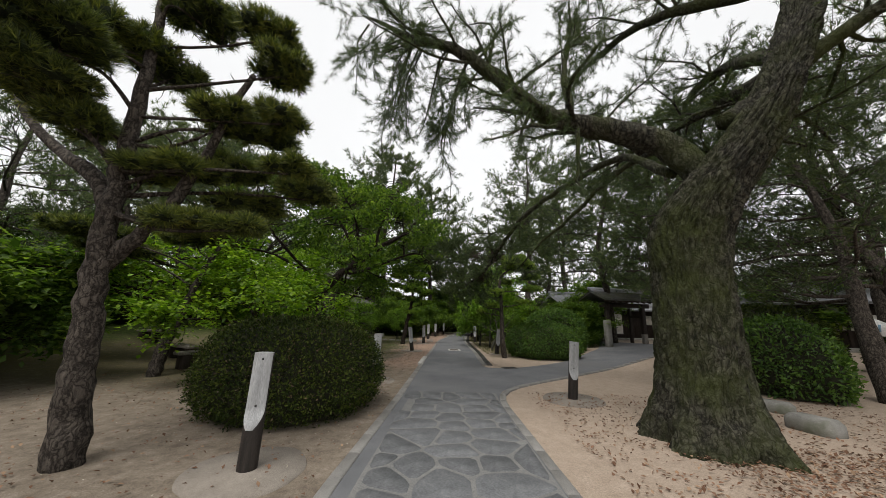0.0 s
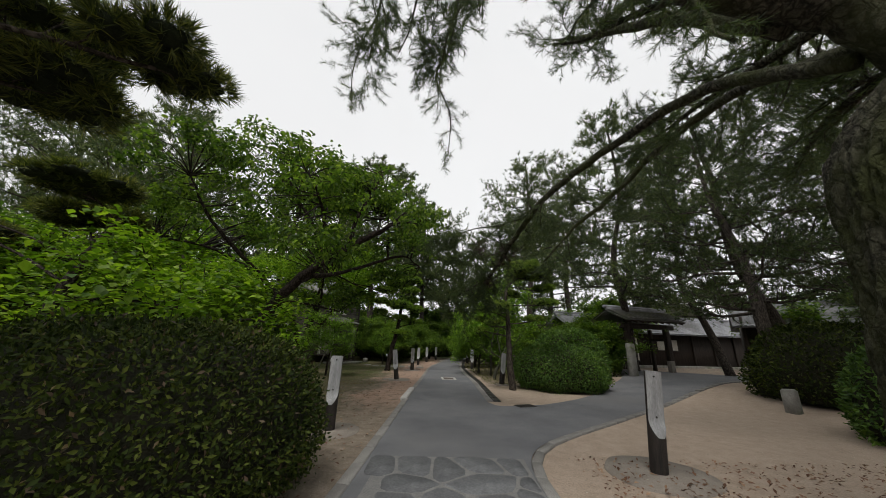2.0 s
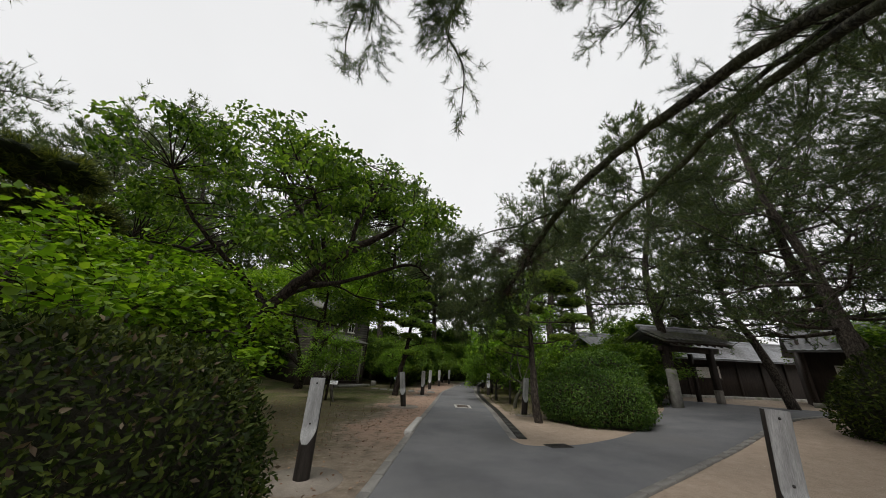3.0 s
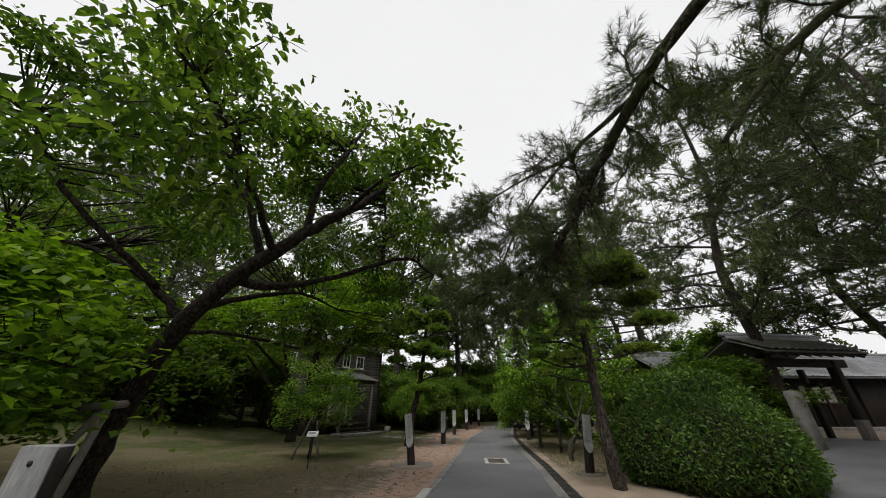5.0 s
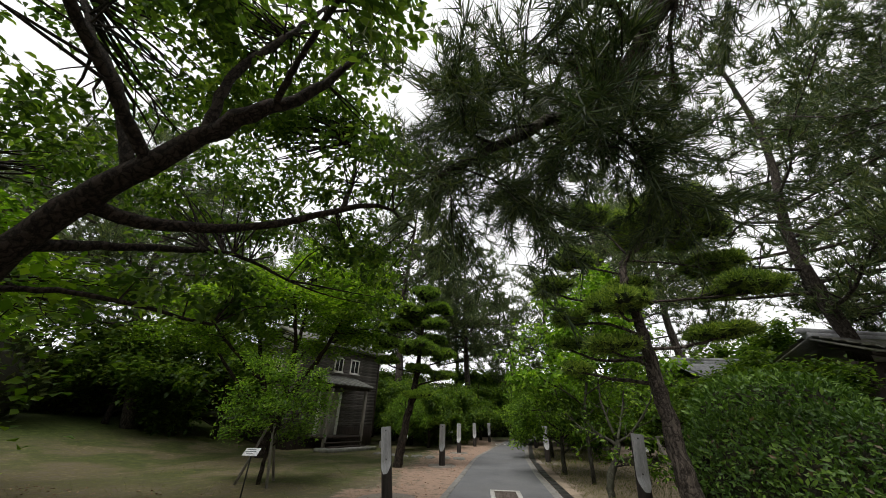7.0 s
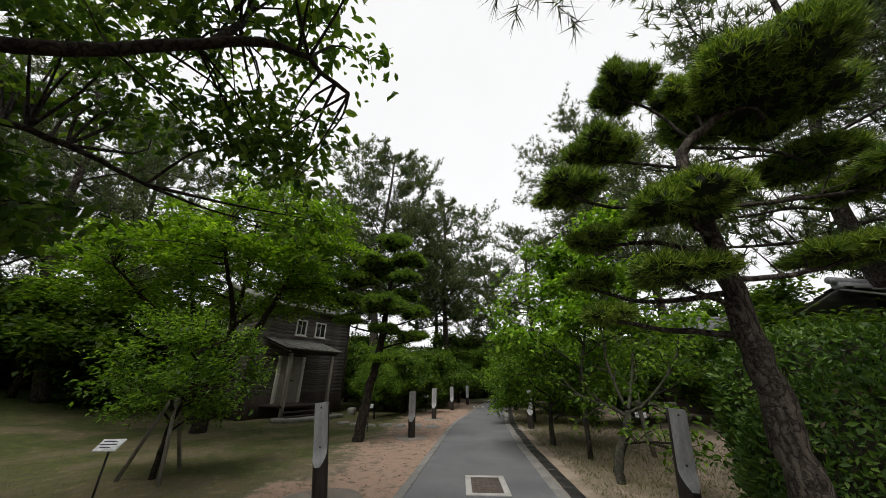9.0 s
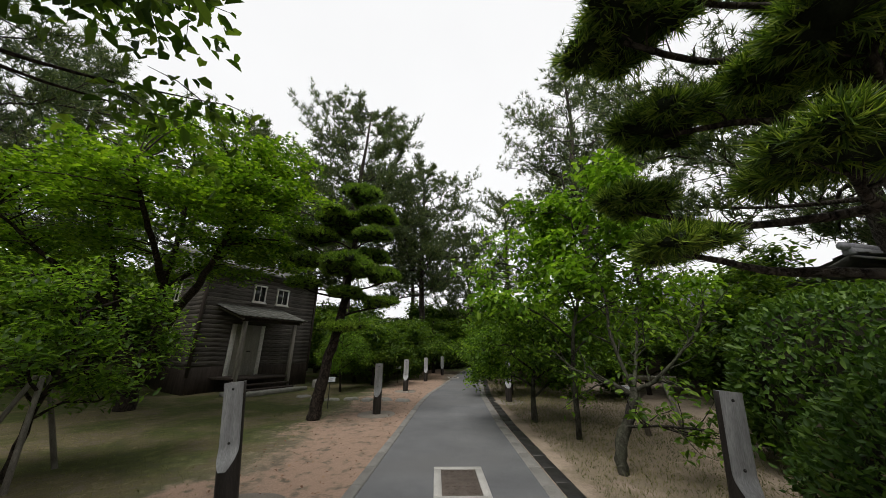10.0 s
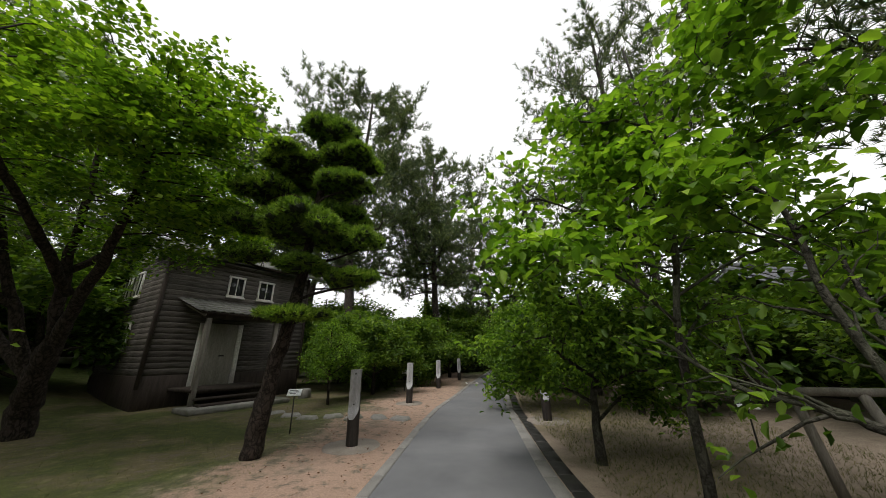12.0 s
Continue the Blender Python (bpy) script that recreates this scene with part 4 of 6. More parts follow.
    for pth in reach:
        droopers += g.twigs(pth, 10, 0.7, 0.45, 0.99, -0.1, 0.25, 4, 0.35, 0.25, 0.25, 6)
    for pth, cnt, ln, st, lift in ((over, 34, 2.0, 0.3, -0.12), (fore, 12, 1.0, 0.3, -0.25), (fore2, 12, 1.2, 0.25, -0.2), (up1, 9, 1.6, 0.2, 0.1), (up2, 9, 1.5, 0.25, 0.05), (arch, 36, 1.0, 0.35, -0.02), (dip, 18, 1.2, 0.3, -0.05)):
        droopers += g.twigs(pth, cnt, ln, st, 0.95, lift, 0.2, 5, 0.28, 0.25, 0.25, 8)
    # hanging sprays beneath the long limb
    for x0, y0, z0, L in ((-0.25, 4.67, 6.4, 2.1), (-0.05, 4.27, 7.0, 2.2), (-0.3, 3.24, 7.2, 1.9), (-0.7, 3.02, 7.4, 2.1), (-1.3, 4.16, 8.0, 2.4), (0.35, 3.02, 6.6, 1.5), (-1.7, 5.07, 7.7, 2.3), (-2.1, 3.36, 8.0, 1.8), (-1.0, 3.7, 7.7, 2.3), (0.1, 3.7, 7.1, 1.8)):
        droopers.append(g.limb([(x0, y0, z0), (x0 - 0.2, y0 - 0.05, z0 - L * 0.3), (x0 - 0.22 + rng.normal(0, 0.12), y0 - 0.05, z0 - L * 0.65), (x0 - 0.12 + rng.normal(0, 0.12), y0, z0 - L)], 0.022, 0.005, 5, 12))
    for pth in right:
        droopers += g.twigs(pth, 22, 1.6, 0.2, 0.85, 0.0, 0.22, 5, 0.3, 0.4, 0.25, 7)
    for w in droopers:
        fine = g.twigs(w, 12, 0.5, 0.12, 0.75, 0.0, 0.25, 3, 0.22, 0.2, 0.2, 4)
        g.sit(fine, 5, 0.25, 0.02)
        g.sit([w], 5, 0.4, 0.02)
    P, D = g.places()
    crown = Geo()
    needles(crown, P, D, rng, 17, 0.12, 0.007, 0.75, 0.1)
    clump = Geo()
    for c, n, w in (((1.43, 8.2, 3.72), 130, 0.17), ((1.0, 8.5, 3.08), 90, 0.13), ((0.7, 7.4, 3.6), 40, 0.1), ((0.85, 8.45, 2.95), 50, 0.12)):
        k = rng.normal(0, w, (n, 3)) + c
        needles(clump, k, unit(k - np.array(c)), rng, 16, 0.11, 0.006, 0.6, 0.1)
    t = finish_tree("pine_tree", "huge old pine with mossy furrowed trunk beside the path", "tree", g, B_PINE, crown, L_PINE, base=(3.5, 2.5, 0))
    ob = part("dead_needle_clump", clump, L_BROWN, t, "dark brown clumps of dead needles")
    ob.matrix_parent_inverse = Matrix.Translation((3.5, 2.5, 0)).inverted()
    t.location = (t.location[0] + 0.06, t.location[1] + 0.25, 0)
    return t


great_pine()


def pad_pine(name, label, base, trunk, pads, r0, seed, leaf, bark, nlen=0.1, nwid=0.006, dens=1.0, wide=1.0, tall=1.0, group="", boughs=(), heart=0.78):
    """A trained pine: bent trunk, and clipped cloud pads on side limbs. pads: centre, half width, half height, height along the trunk (0 to 1)."""
    g = Grower(seed)
    rng = g.rng
    tp, tr = g.limb(trunk, r0, r0 * 0.3, 14, 40, 0.07)
    for q in boughs:
        g.limb(q, r0 * 0.6, r0 * 0.2, 10, 18, 0.08)
    cp, cd = [], []
    inner = Geo()
    for c, w, hgt, u in pads:
        c = np.array(c, float)
        w, hgt = w * wide, hgt * tall
        i = int(u * 39)
        o = tp[i]
        mid = (o + c) / 2 + (0, 0, -0.1 * w) + rng.normal(0, 0.08, 3)
        lp = g.limb([o, mid, c - (0, 0, hgt * 0.5)], max(0.35 * tr[i], 0.018), 0.014, 6, 10)
        g.twigs(lp, 7, w * 0.6, 0.45, 0.9, 0.2, 0.25, 3, 0.5, 0.6, 0.1)
        # each pad is a few smaller tufts grown together
        lobes = [(c, w * 0.72, hgt * 0.9)]
        m = 4 + int(w * 5)
        for k in range(m):
            a = 2 * math.pi * k / m + rng.random() * 0.9
            lobes.append((c + np.array((math.cos(a) * w * 0.62, math.sin(a) * w * 0.62, rng.normal(-0.06, 0.16) * hgt)), w * (0.3 + 0.16 * rng.random()), hgt * (0.5 + 0.3 * rng.random())))
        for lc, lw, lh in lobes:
            # solid core whose dark colour stands in for the shade inside the pad
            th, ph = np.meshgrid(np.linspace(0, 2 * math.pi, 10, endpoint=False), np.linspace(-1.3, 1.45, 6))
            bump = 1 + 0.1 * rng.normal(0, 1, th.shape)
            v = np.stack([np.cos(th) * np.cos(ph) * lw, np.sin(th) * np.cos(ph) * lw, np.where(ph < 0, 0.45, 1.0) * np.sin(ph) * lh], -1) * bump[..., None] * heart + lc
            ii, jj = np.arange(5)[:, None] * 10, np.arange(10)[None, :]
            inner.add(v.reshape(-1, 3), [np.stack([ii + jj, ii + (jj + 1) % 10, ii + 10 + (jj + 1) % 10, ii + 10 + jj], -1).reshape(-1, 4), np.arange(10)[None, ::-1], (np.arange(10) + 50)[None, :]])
            k = int(850 * lw * (lw + lh) * dens) + 24
            d = unit(rng.normal(0, 1, (k, 3)))
            d[:, 2] = np.where((d[:, 2] < 0) & (rng.random(k) < 0.55), -d[:, 2], d[:, 2])
            p = lc + d * np.stack([np.full(k, lw), np.full(k, lw), np.where(d[:, 2] < 0, 0.45, 1.0) * lh], 1) * (0.8 + 0.24 * rng.random((k, 1)))
            cp.append(p)
            cd.append(unit(d * (1, 1, 0.8) + (0, 0, 0.45)))
    crown = Geo()
    needles(crown, np.concatenate(cp), np.concatenate(cd), rng, 16, nlen, nwid, 0.55, 0.05)
    t = finish_tree(name, label, "tree", g, bark, crown, leaf, group, base)
    ob = part("pad_shade_core", inner, M_HEART, t, "solid dark cores with the pads' inner shade in their colour", True)
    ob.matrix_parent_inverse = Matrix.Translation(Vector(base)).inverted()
    return t


# leaning pine at the start
pad_pine("pine_tree", "leaning old pine with cloud-like dark pads", (-4.2, 1.57, 0),
         [(-4.18, 1.57, -0.07), (-4.21, 1.54, 0.45), (-4.23, 1.52, 1.03), (-4.26, 1.49, 1.77), (-4.29, 1.45, 2.57), (-4.29, 1.45, 3.15), (-4.29, 1.45, 4.10), (-4.29, 1.45, 4.98), (-4.31, 1.43, 5.92)],
         [((-2.78, 1.55, 5.49), 0.56, 0.22, 0.9), ((-2.54, 1.55, 4.88), 0.51, 0.2, 0.8), ((-2.44, 1.55, 4.13), 0.44, 0.17, 0.75), ((-2.26, 1.55, 3.4), 0.42, 0.13, 0.66), ((-4.53, 0.65, 4.47), 0.7, 0.3, 0.75), ((-4.71, 0.91, 3.99), 0.6, 0.22, 0.66), ((-4.64, 1.18, 3.78), 0.5, 0.2, 0.62), ((-4.36, 1.81, 5.03), 0.7, 0.26, 0.82), ((-3.18, 1.55, 4.08), 0.58, 0.18, 0.7), ((-3.56, 1.55, 3.37), 0.57, 0.17, 0.62), ((-4.44, 0.41, 4.57), 0.7, 0.3, 0.85), ((-3.42, 1.55, 2.66), 0.59, 0.15, 0.55), ((-4.07, 1.55, 3.36), 0.49, 0.16, 0.6), ((-4.69, 1.28, 5.16), 0.7, 0.3, 0.88), ((-3.81, 1.55, 5.77), 0.71, 0.26, 0.95), ((-4.68, 0.59, 4.06), 0.6, 0.25, 0.7), ((-2.79, 1.55, 2.63), 0.43, 0.12, 0.55), ((-2.5, 2.6, 3.5), 0.62, 0.2, 0.6), ((-3.4, 2.6, 3.25), 0.72, 0.2, 0.52), ((-3.0, 2.2, 4.3), 0.6, 0.22, 0.7), ((-3.9, 2.9, 4.0), 0.7, 0.22, 0.66)], 0.17, 31, L_PINE_NEAR, B_RED, 0.12, 0.01, 0.8, 0.8, 1.0, "",
         ([(-4.27, 1.47, 2.75), (-4.75, 1.5, 3.3), (-5.37, 1.6, 3.64), (-6.02, 1.6, 4.26), (-6.5, 1.6, 4.85)], [(-4.25, 1.5, 2.1), (-3.95, 1.55, 2.5), (-3.71, 1.6, 2.85), (-3.36, 1.6, 3.64), (-3.18, 1.6, 4.33), (-3.1, 1.8, 5.0)]), 0.6)
pad_pine("pine_tree", "crooked pine with spreading pads on the sandy ground", (-7.6, 6.32, 0),
         [(-7.6, 6.32, -0.1), (-7.5, 6.44, 0.9), (-7.2, 6.5, 1.9), (-6.8, 6.45, 2.9), (-6.4, 6.4, 3.6)],
         [((-8.8, 5.98, 3.2), 0.8, 0.25, 0.6), ((-7.8, 7.12, 3.8), 1.0, 0.3, 0.8), ((-8.8, 5.07, 3.5), 0.9, 0.28, 0.7), ((-6.8, 5.98, 4.0), 0.9, 0.28, 0.95)], 0.15, 32, L_PINE_NEAR, B_RED, 0.14, 0.014, 0.42, 1.0, 1.0, "", (), 0.7)
# trained pine by the fork
pad_pine("trained_pine", "trained garden pine with bright clipped pads", (2.42, 12.35, 0),
         [(2.55, 12.4, -0.1), (2.45, 12.33, 0.5), (2.42, 12.3, 1.0), (2.42, 12.3, 1.5), (2.42, 12.3, 2.05), (2.41, 12.3, 2.56), (2.35, 12.3, 3.2), (2.45, 12.28, 3.6), (2.8, 12.2, 3.9)],
         [((3.2, 12.2, 4.05), 0.8, 0.5, 1.0), ((2.7, 12.4, 4.35), 0.32, 0.3, 0.95), ((2.02, 12.3, 4.45), 0.36, 0.3, 0.9), ((1.64, 12.35, 3.66), 0.38, 0.26, 0.82), ((1.25, 12.3, 3.18), 0.34, 0.18, 0.76), ((2.05, 12.0, 2.8), 0.48, 0.24, 0.66), ((1.5, 12.5, 2.7), 0.28, 0.15, 0.6), ((1.87, 12.1, 2.22), 0.36, 0.15, 0.5), ((3.75, 12.0, 2.98), 0.5, 0.2, 0.7),
          ((1.5, 12.9, 2.4), 0.26, 0.12, 0.52), ((1.5, 12.6, 2.0), 0.24, 0.1, 0.45), ((3.4, 12.25, 2.42), 0.46, 0.12, 0.56), ((2.7, 13.0, 3.4), 0.4, 0.2, 0.8), ((3.9, 12.6, 3.6), 0.45, 0.22, 0.88)],
         0.125, 33, L_CANDLE, B_RED, 0.085, 0.01, 1.9, 1.0, 0.95)
# cloud-pruned tree by the house
pad_pine("cloud_tree", "cloud-pruned evergreen with stacked rounded pads", (-2.8, 18.9, 0),
         [(-2.8, 18.9, -0.1), (-2.68, 18.85, 0.7), (-2.5, 18.8, 1.6), (-2.3, 18.78, 2.8), (-2.2, 18.8, 4.0), (-2.1, 18.8, 5.4)],
         [((-2.1, 18.8, 5.6), 0.6, 0.3, 1.0), ((-1.65, 18.9, 4.98), 0.58, 0.27, 0.93), ((-2.6, 18.6, 4.78), 0.56, 0.28, 0.88), ((-1.7, 18.7, 4.38), 0.52, 0.22, 0.82), ((-3.15, 18.7, 4.3), 0.58, 0.28, 0.8), ((-2.1, 18.4, 3.42), 0.72, 0.32, 0.66), ((-1.36, 18.8, 3.28), 0.42, 0.25, 0.64), ((-3.35, 18.7, 3.7), 0.48, 0.2, 0.7), ((-1.42, 18.8, 2.6), 0.45, 0.18, 0.52),
          ((-2.2, 18.5, 2.0), 0.5, 0.13, 0.42), ((-1.9, 19.1, 3.85), 0.6, 0.22, 0.72), ((-2.2, 18.6, 2.8), 0.5, 0.17, 0.55), ((-3.4, 18.8, 3.1), 0.44, 0.18, 0.6), ((-2.6, 19.5, 3.6), 0.6, 0.25, 0.7), ((-2.5, 19.5, 4.7), 0.6, 0.25, 0.88)],
         0.15, 34, L_CLOUD, B_DARK, 0.085, 0.013, 1.25, 1.05, 1.15)


# ---- the leaning cherry ----
def cherry():
    g = Grower(41)
    rng = g.rng
    main = g.limb([(-5.6, 9.75, -0.1), (-5.5, 9.75, 0.7), (-5.28, 9.75, 1.5), (-4.88, 9.65, 2.3), (-4.2, 9.55, 3.1), (-3.3, 9.55, 3.8), (-2.36, 9.56, 4.44), (-1.9, 9.65, 4.75), (-1.3, 9.6, 5.3)], 0.2, 0.03, 12, 44, 0.06, 0.75)
    L = [main] + [g.limb(q, a, 0.02, 7, 22) for q, a in (
        ([(-4.0, 9.55, 3.25), (-3.7, 10.2, 3.35), (-3.0, 10.9, 3.75), (-2.0, 11.3, 4.25), (-1.4, 11.5, 4.4), (-0.9, 11.8, 4.1)], 0.085),
        ([(-4.7, 9.6, 2.55), (-5.4, 9.4, 3.2), (-6.6, 9.1, 3.8), (-8.0, 8.8, 4.0)], 0.08),
        ([(-3.6, 9.55, 3.6), (-3.9, 9.2, 4.6), (-4.5, 8.8, 5.6), (-4.8, 8.6, 6.6)], 0.075),
        ([(-2.9, 9.55, 4.1), (-2.7, 9.4, 5.0), (-2.3, 9.5, 6.0), (-2.0, 9.6, 6.9)], 0.07),
        ([(-4.5, 9.6, 2.8), (-4.4, 10.6, 3.3), (-4.0, 11.6, 3.7), (-3.4, 12.3, 3.5)], 0.07),
        ([(-4.9, 9.65, 2.2), (-5.0, 9.9, 2.45), (-4.3, 10.4, 2.5), (-3.4, 11.1, 2.35)], 0.05),
        ([(-3.4, 9.55, 3.7), (-3.3, 8.6, 4.3), (-3.2, 7.6, 4.8), (-3.3, 6.9, 5.1)], 0.07),
        ([(-2.2, 9.6, 4.55), (-1.4, 9.0, 4.7), (-0.7, 8.5, 4.5)], 0.04),
        ([(-2.0, 11.3, 4.25), (-2.1, 11.6, 5.2), (-2.2, 11.6, 6.2)], 0.05),
        ([(-5.2, 9.4, 3.1), (-6.0, 8.2, 4.2), (-6.4, 7.6, 5.2)], 0.06))]
    P = blob_sprays(g, L, (
        ((-2.4, 9.5, 5.6), (1.5, 1.4, 0.9)), ((-4.6, 9.0, 5.9), (2.0, 1.9, 1.1)), ((-0.8, 8.6, 4.5), (0.8, 0.8, 0.6)), ((-1.5, 11.5, 4.7), (1.15, 1.1, 0.75)),
        ((-6.9, 9.0, 4.4), (2.0, 1.9, 1.0)), ((-3.4, 12.0, 4.3), (1.5, 1.1, 0.9)), ((-3.2, 7.3, 4.7), (1.4, 1.3, 1.0)), ((-2.8, 6.9, 3.3), (0.9, 0.7, 0.6)),
        ((-2.9, 11.6, 6.0), (1.5, 1.2, 0.9)), ((-1.9, 12.4, 3.5), (0.6, 0.6, 1.0)), ((-3.6, 11.0, 2.6), (1.0, 0.7, 0.5)), ((-6.2, 7.2, 5.4), (1.3, 1.2, 0.9)), ((-4.3, 11.6, 5.8), (1.6, 1.4, 0.9)), ((-2.9, 10.7, 6.7), (1.4, 1.0, 0.6)), ((-5.6, 11.0, 4.6), (1.5, 1.3, 0.8))), 0.48, 30, sag=0.6)
    crown = Geo()
    leaves(crown, P, rng, 2, 0.115, 0.06, 0.55, 0.46, 0.55, True)
    t = finish_tree("cherry_tree", "leaning cherry tree with dark trunk and arching limbs", "tree", g, B_DARK, crown, L_CHERRY, base=(-5.55, 9.75, 0))
    prop = thing("tree_prop", "grey wooden prop post bracing the cherry trunk", "prop")
    part("leg", Geo().tube([(-6.0, 9.2, -0.1), (-5.35, 9.55, 1.35)], [0.055, 0.05], 8), M_GREYWOOD, prop)
    part("leg", Geo().tube([(-5.05, 9.1, -0.1), (-5.2, 9.45, 1.4)], [0.055, 0.05], 8), M_GREYWOOD, prop)
    part("crossbar", Geo().tube([(-5.6, 9.4, 1.32), (-4.9, 9.4, 1.36)], [0.05, 0.05], 8), M_GREYWOOD, prop)


cherry()

# ---- maples, plums and young trees ----


def plant(made, name, label, bark, leaf, at, group="", rot=0.0, scale=1.0):
    g, crown = made
    t = thing(name, label, "tree", None, group)
    part("trunk", g.wood, bark, t, "", True)
    part("crown", crown, leaf, t)
    t.matrix_world = pose(at[0], at[1], tz(*at), 0, 0, rot) @ Matrix.Scale(scale, 4)
    return t


def again(t, at, rot, scale, label=""):
    c = copy_thing(t, pose(at[0], at[1], tz(*at), 0, 0, rot))
    c.scale = (scale,) * 3
    if label:
        tagged(c, label)
    return c




def dome_maple():
    """The maple before the house: low forks, and flat sprays over one wide dome."""
    g = Grower(51)
    trunk = g.limb([(-8.15, 19.9, -0.1), (-8.05, 19.8, 0.5), (-7.75, 19.6, 1.1), (-7.4, 19.4, 1.7)], 0.24, 0.16, 12, 14, 0.08)
    L = [g.limb(q, a, 0.025, 8, 20, 0.07) for q, a in (
        ([(-7.9, 19.7, 0.8), (-8.3, 19.4, 2.0), (-8.6, 19.0, 3.3), (-8.9, 18.6, 5.0), (-9.2, 18.4, 6.6)], 0.13),
        ([(-7.5, 19.5, 1.5), (-6.8, 19.1, 2.4), (-6.0, 18.7, 3.2), (-5.2, 18.2, 4.2), (-4.6, 17.9, 5.2)], 0.13),
        ([(-7.4, 19.4, 1.7), (-7.3, 19.1, 3.0), (-7.0, 18.8, 4.6), (-6.9, 18.5, 6.6)], 0.12),
        ([(-8.0, 19.7, 1.0), (-9.2, 19.6, 2.0), (-10.4, 19.3, 3.2), (-11.4, 19.0, 4.4)], 0.11),
        ([(-7.2, 19.2, 2.6), (-6.6, 18.0, 3.5), (-6.2, 16.9, 4.4), (-5.9, 16.2, 5.0)], 0.09),
        ([(-8.4, 19.3, 2.4), (-9.0, 18.0, 3.4), (-9.6, 17.0, 4.4)], 0.09),
        ([(-7.3, 19.1, 3.0), (-7.0, 20.2, 4.2), (-6.6, 21.0, 5.6)], 0.08))]
    P = blob_sprays(g, [trunk] + L, (
        ((-6.4, 18.3, 5.3), (3.2, 2.4, 1.8)), ((-9.8, 18.6, 4.9), (2.2, 2.0, 1.5)), ((-4.4, 17.9, 4.6), (1.4, 1.5, 0.9)), ((-5.6, 16.6, 4.4), (1.5, 1.2, 0.8)), ((-8.8, 16.8, 4.4), (1.9, 1.4, 1.0)), ((-6.8, 20.6, 5.6), (2.0, 1.6, 1.2)),
        ((-5.2, 18.6, 3.7), (1.7, 1.3, 0.6)), ((-8.5, 18.2, 3.7), (2.0, 1.5, 0.6)), ((-11.6, 18.4, 3.9), (1.5, 1.5, 0.9)), ((-5.6, 20.2, 4.3), (1.6, 1.2, 0.7)), ((-4.7, 19.5, 4.0), (1.2, 1.0, 0.5)), ((-7.2, 20.3, 3.6), (1.4, 1.0, 0.5))), 0.55, 44, sag=0.3)
    crown = Geo()
    leaves(crown, P, g.rng, 3, 0.1, 0.09, 0.25, 0.8, 0.72)
    return finish_tree("maple_tree", "bright green layered maple in front of the house", "tree", g, B_DARK, crown, L_MAPLE, "maples", (-8.15, 19.9, 0))


dome_maple()
lowmaple = plant(broad_tree(56, 3.5, 3.3, 12, 0.12, 0.11, 5, 5, 0.45, 0.95, (0.3, -0.2), 0.1, False, 0.75, 0.14), "maple_tree", "low spreading maple with bright layered sprays", B_DARK, L_MAPLE, (-6.0, 7.01), "maples", 70)
again(lowmaple, (-10.5, 9.97), 320, 1.35, "bright green maple on the grassy bank")
plum = plant(broad_tree(52, 3.3, 1.7, 10, 0.085, 0.1, 5, 5, 0.28, 0.1, (0.1, 0.2), 0.05, True, 0.55, 0.12), "plum_tree", "young plum tree with rough grey trunk", B_GREY, L_PLUM, (2.2, 18.77), "plum trees", 10, 0.82)
for at, rot, sc, lb in (((2.6, 23.65), 200, 1.0, ""), ((3.0, 27.07), 300, 1.05, ""), ((4.6, 22.51), 120, 0.95, ""), ((2.9, 31.06), 20, 1.1, ""), ((5.0, 26.04), 70, 1.1, "")):
    again(plum, at, rot, sc, lb)
dogwood = plant(broad_tree(53, 6.4, 1.9, 16, 0.05, 0.125, 4, 3, 0.34, 0.1, (0.3, -0.1), 0.05, True, 0.62, 0.12), "dogwood_tree", "slender young tree with large fresh green leaves", B_GREY, L_DOGWOOD, (2.6, 17.35), "", 30)
sapling = plant(broad_tree(54, 2.9, 1.15, 10, 0.05, 0.085, 4, 5, 0.3, 0.0, (0.05, 0.1), 0.0, False, 0.5, 0.1), "young_tree", "staked young tree on the lawn", B_DARK, L_PLUM, (-4.9, 15.21), "", 0)
again(sapling, (-3.9, 24.11), 100, 0.9, "young tree beside the house")
stakes = thing("tree_stake", "three brown stakes round the young tree", "stake", pose(-4.9, 15.21, 0))
for dx, dy in ((-0.45, -0.2), (0.42, -0.3), (0.05, 0.5)):
    part("stake", Geo().tube([(dx, dy, -0.1), (dx * 0.12, dy * 0.12, 1.15)], [0.032, 0.028], 8), M_GREYWOOD, stakes)



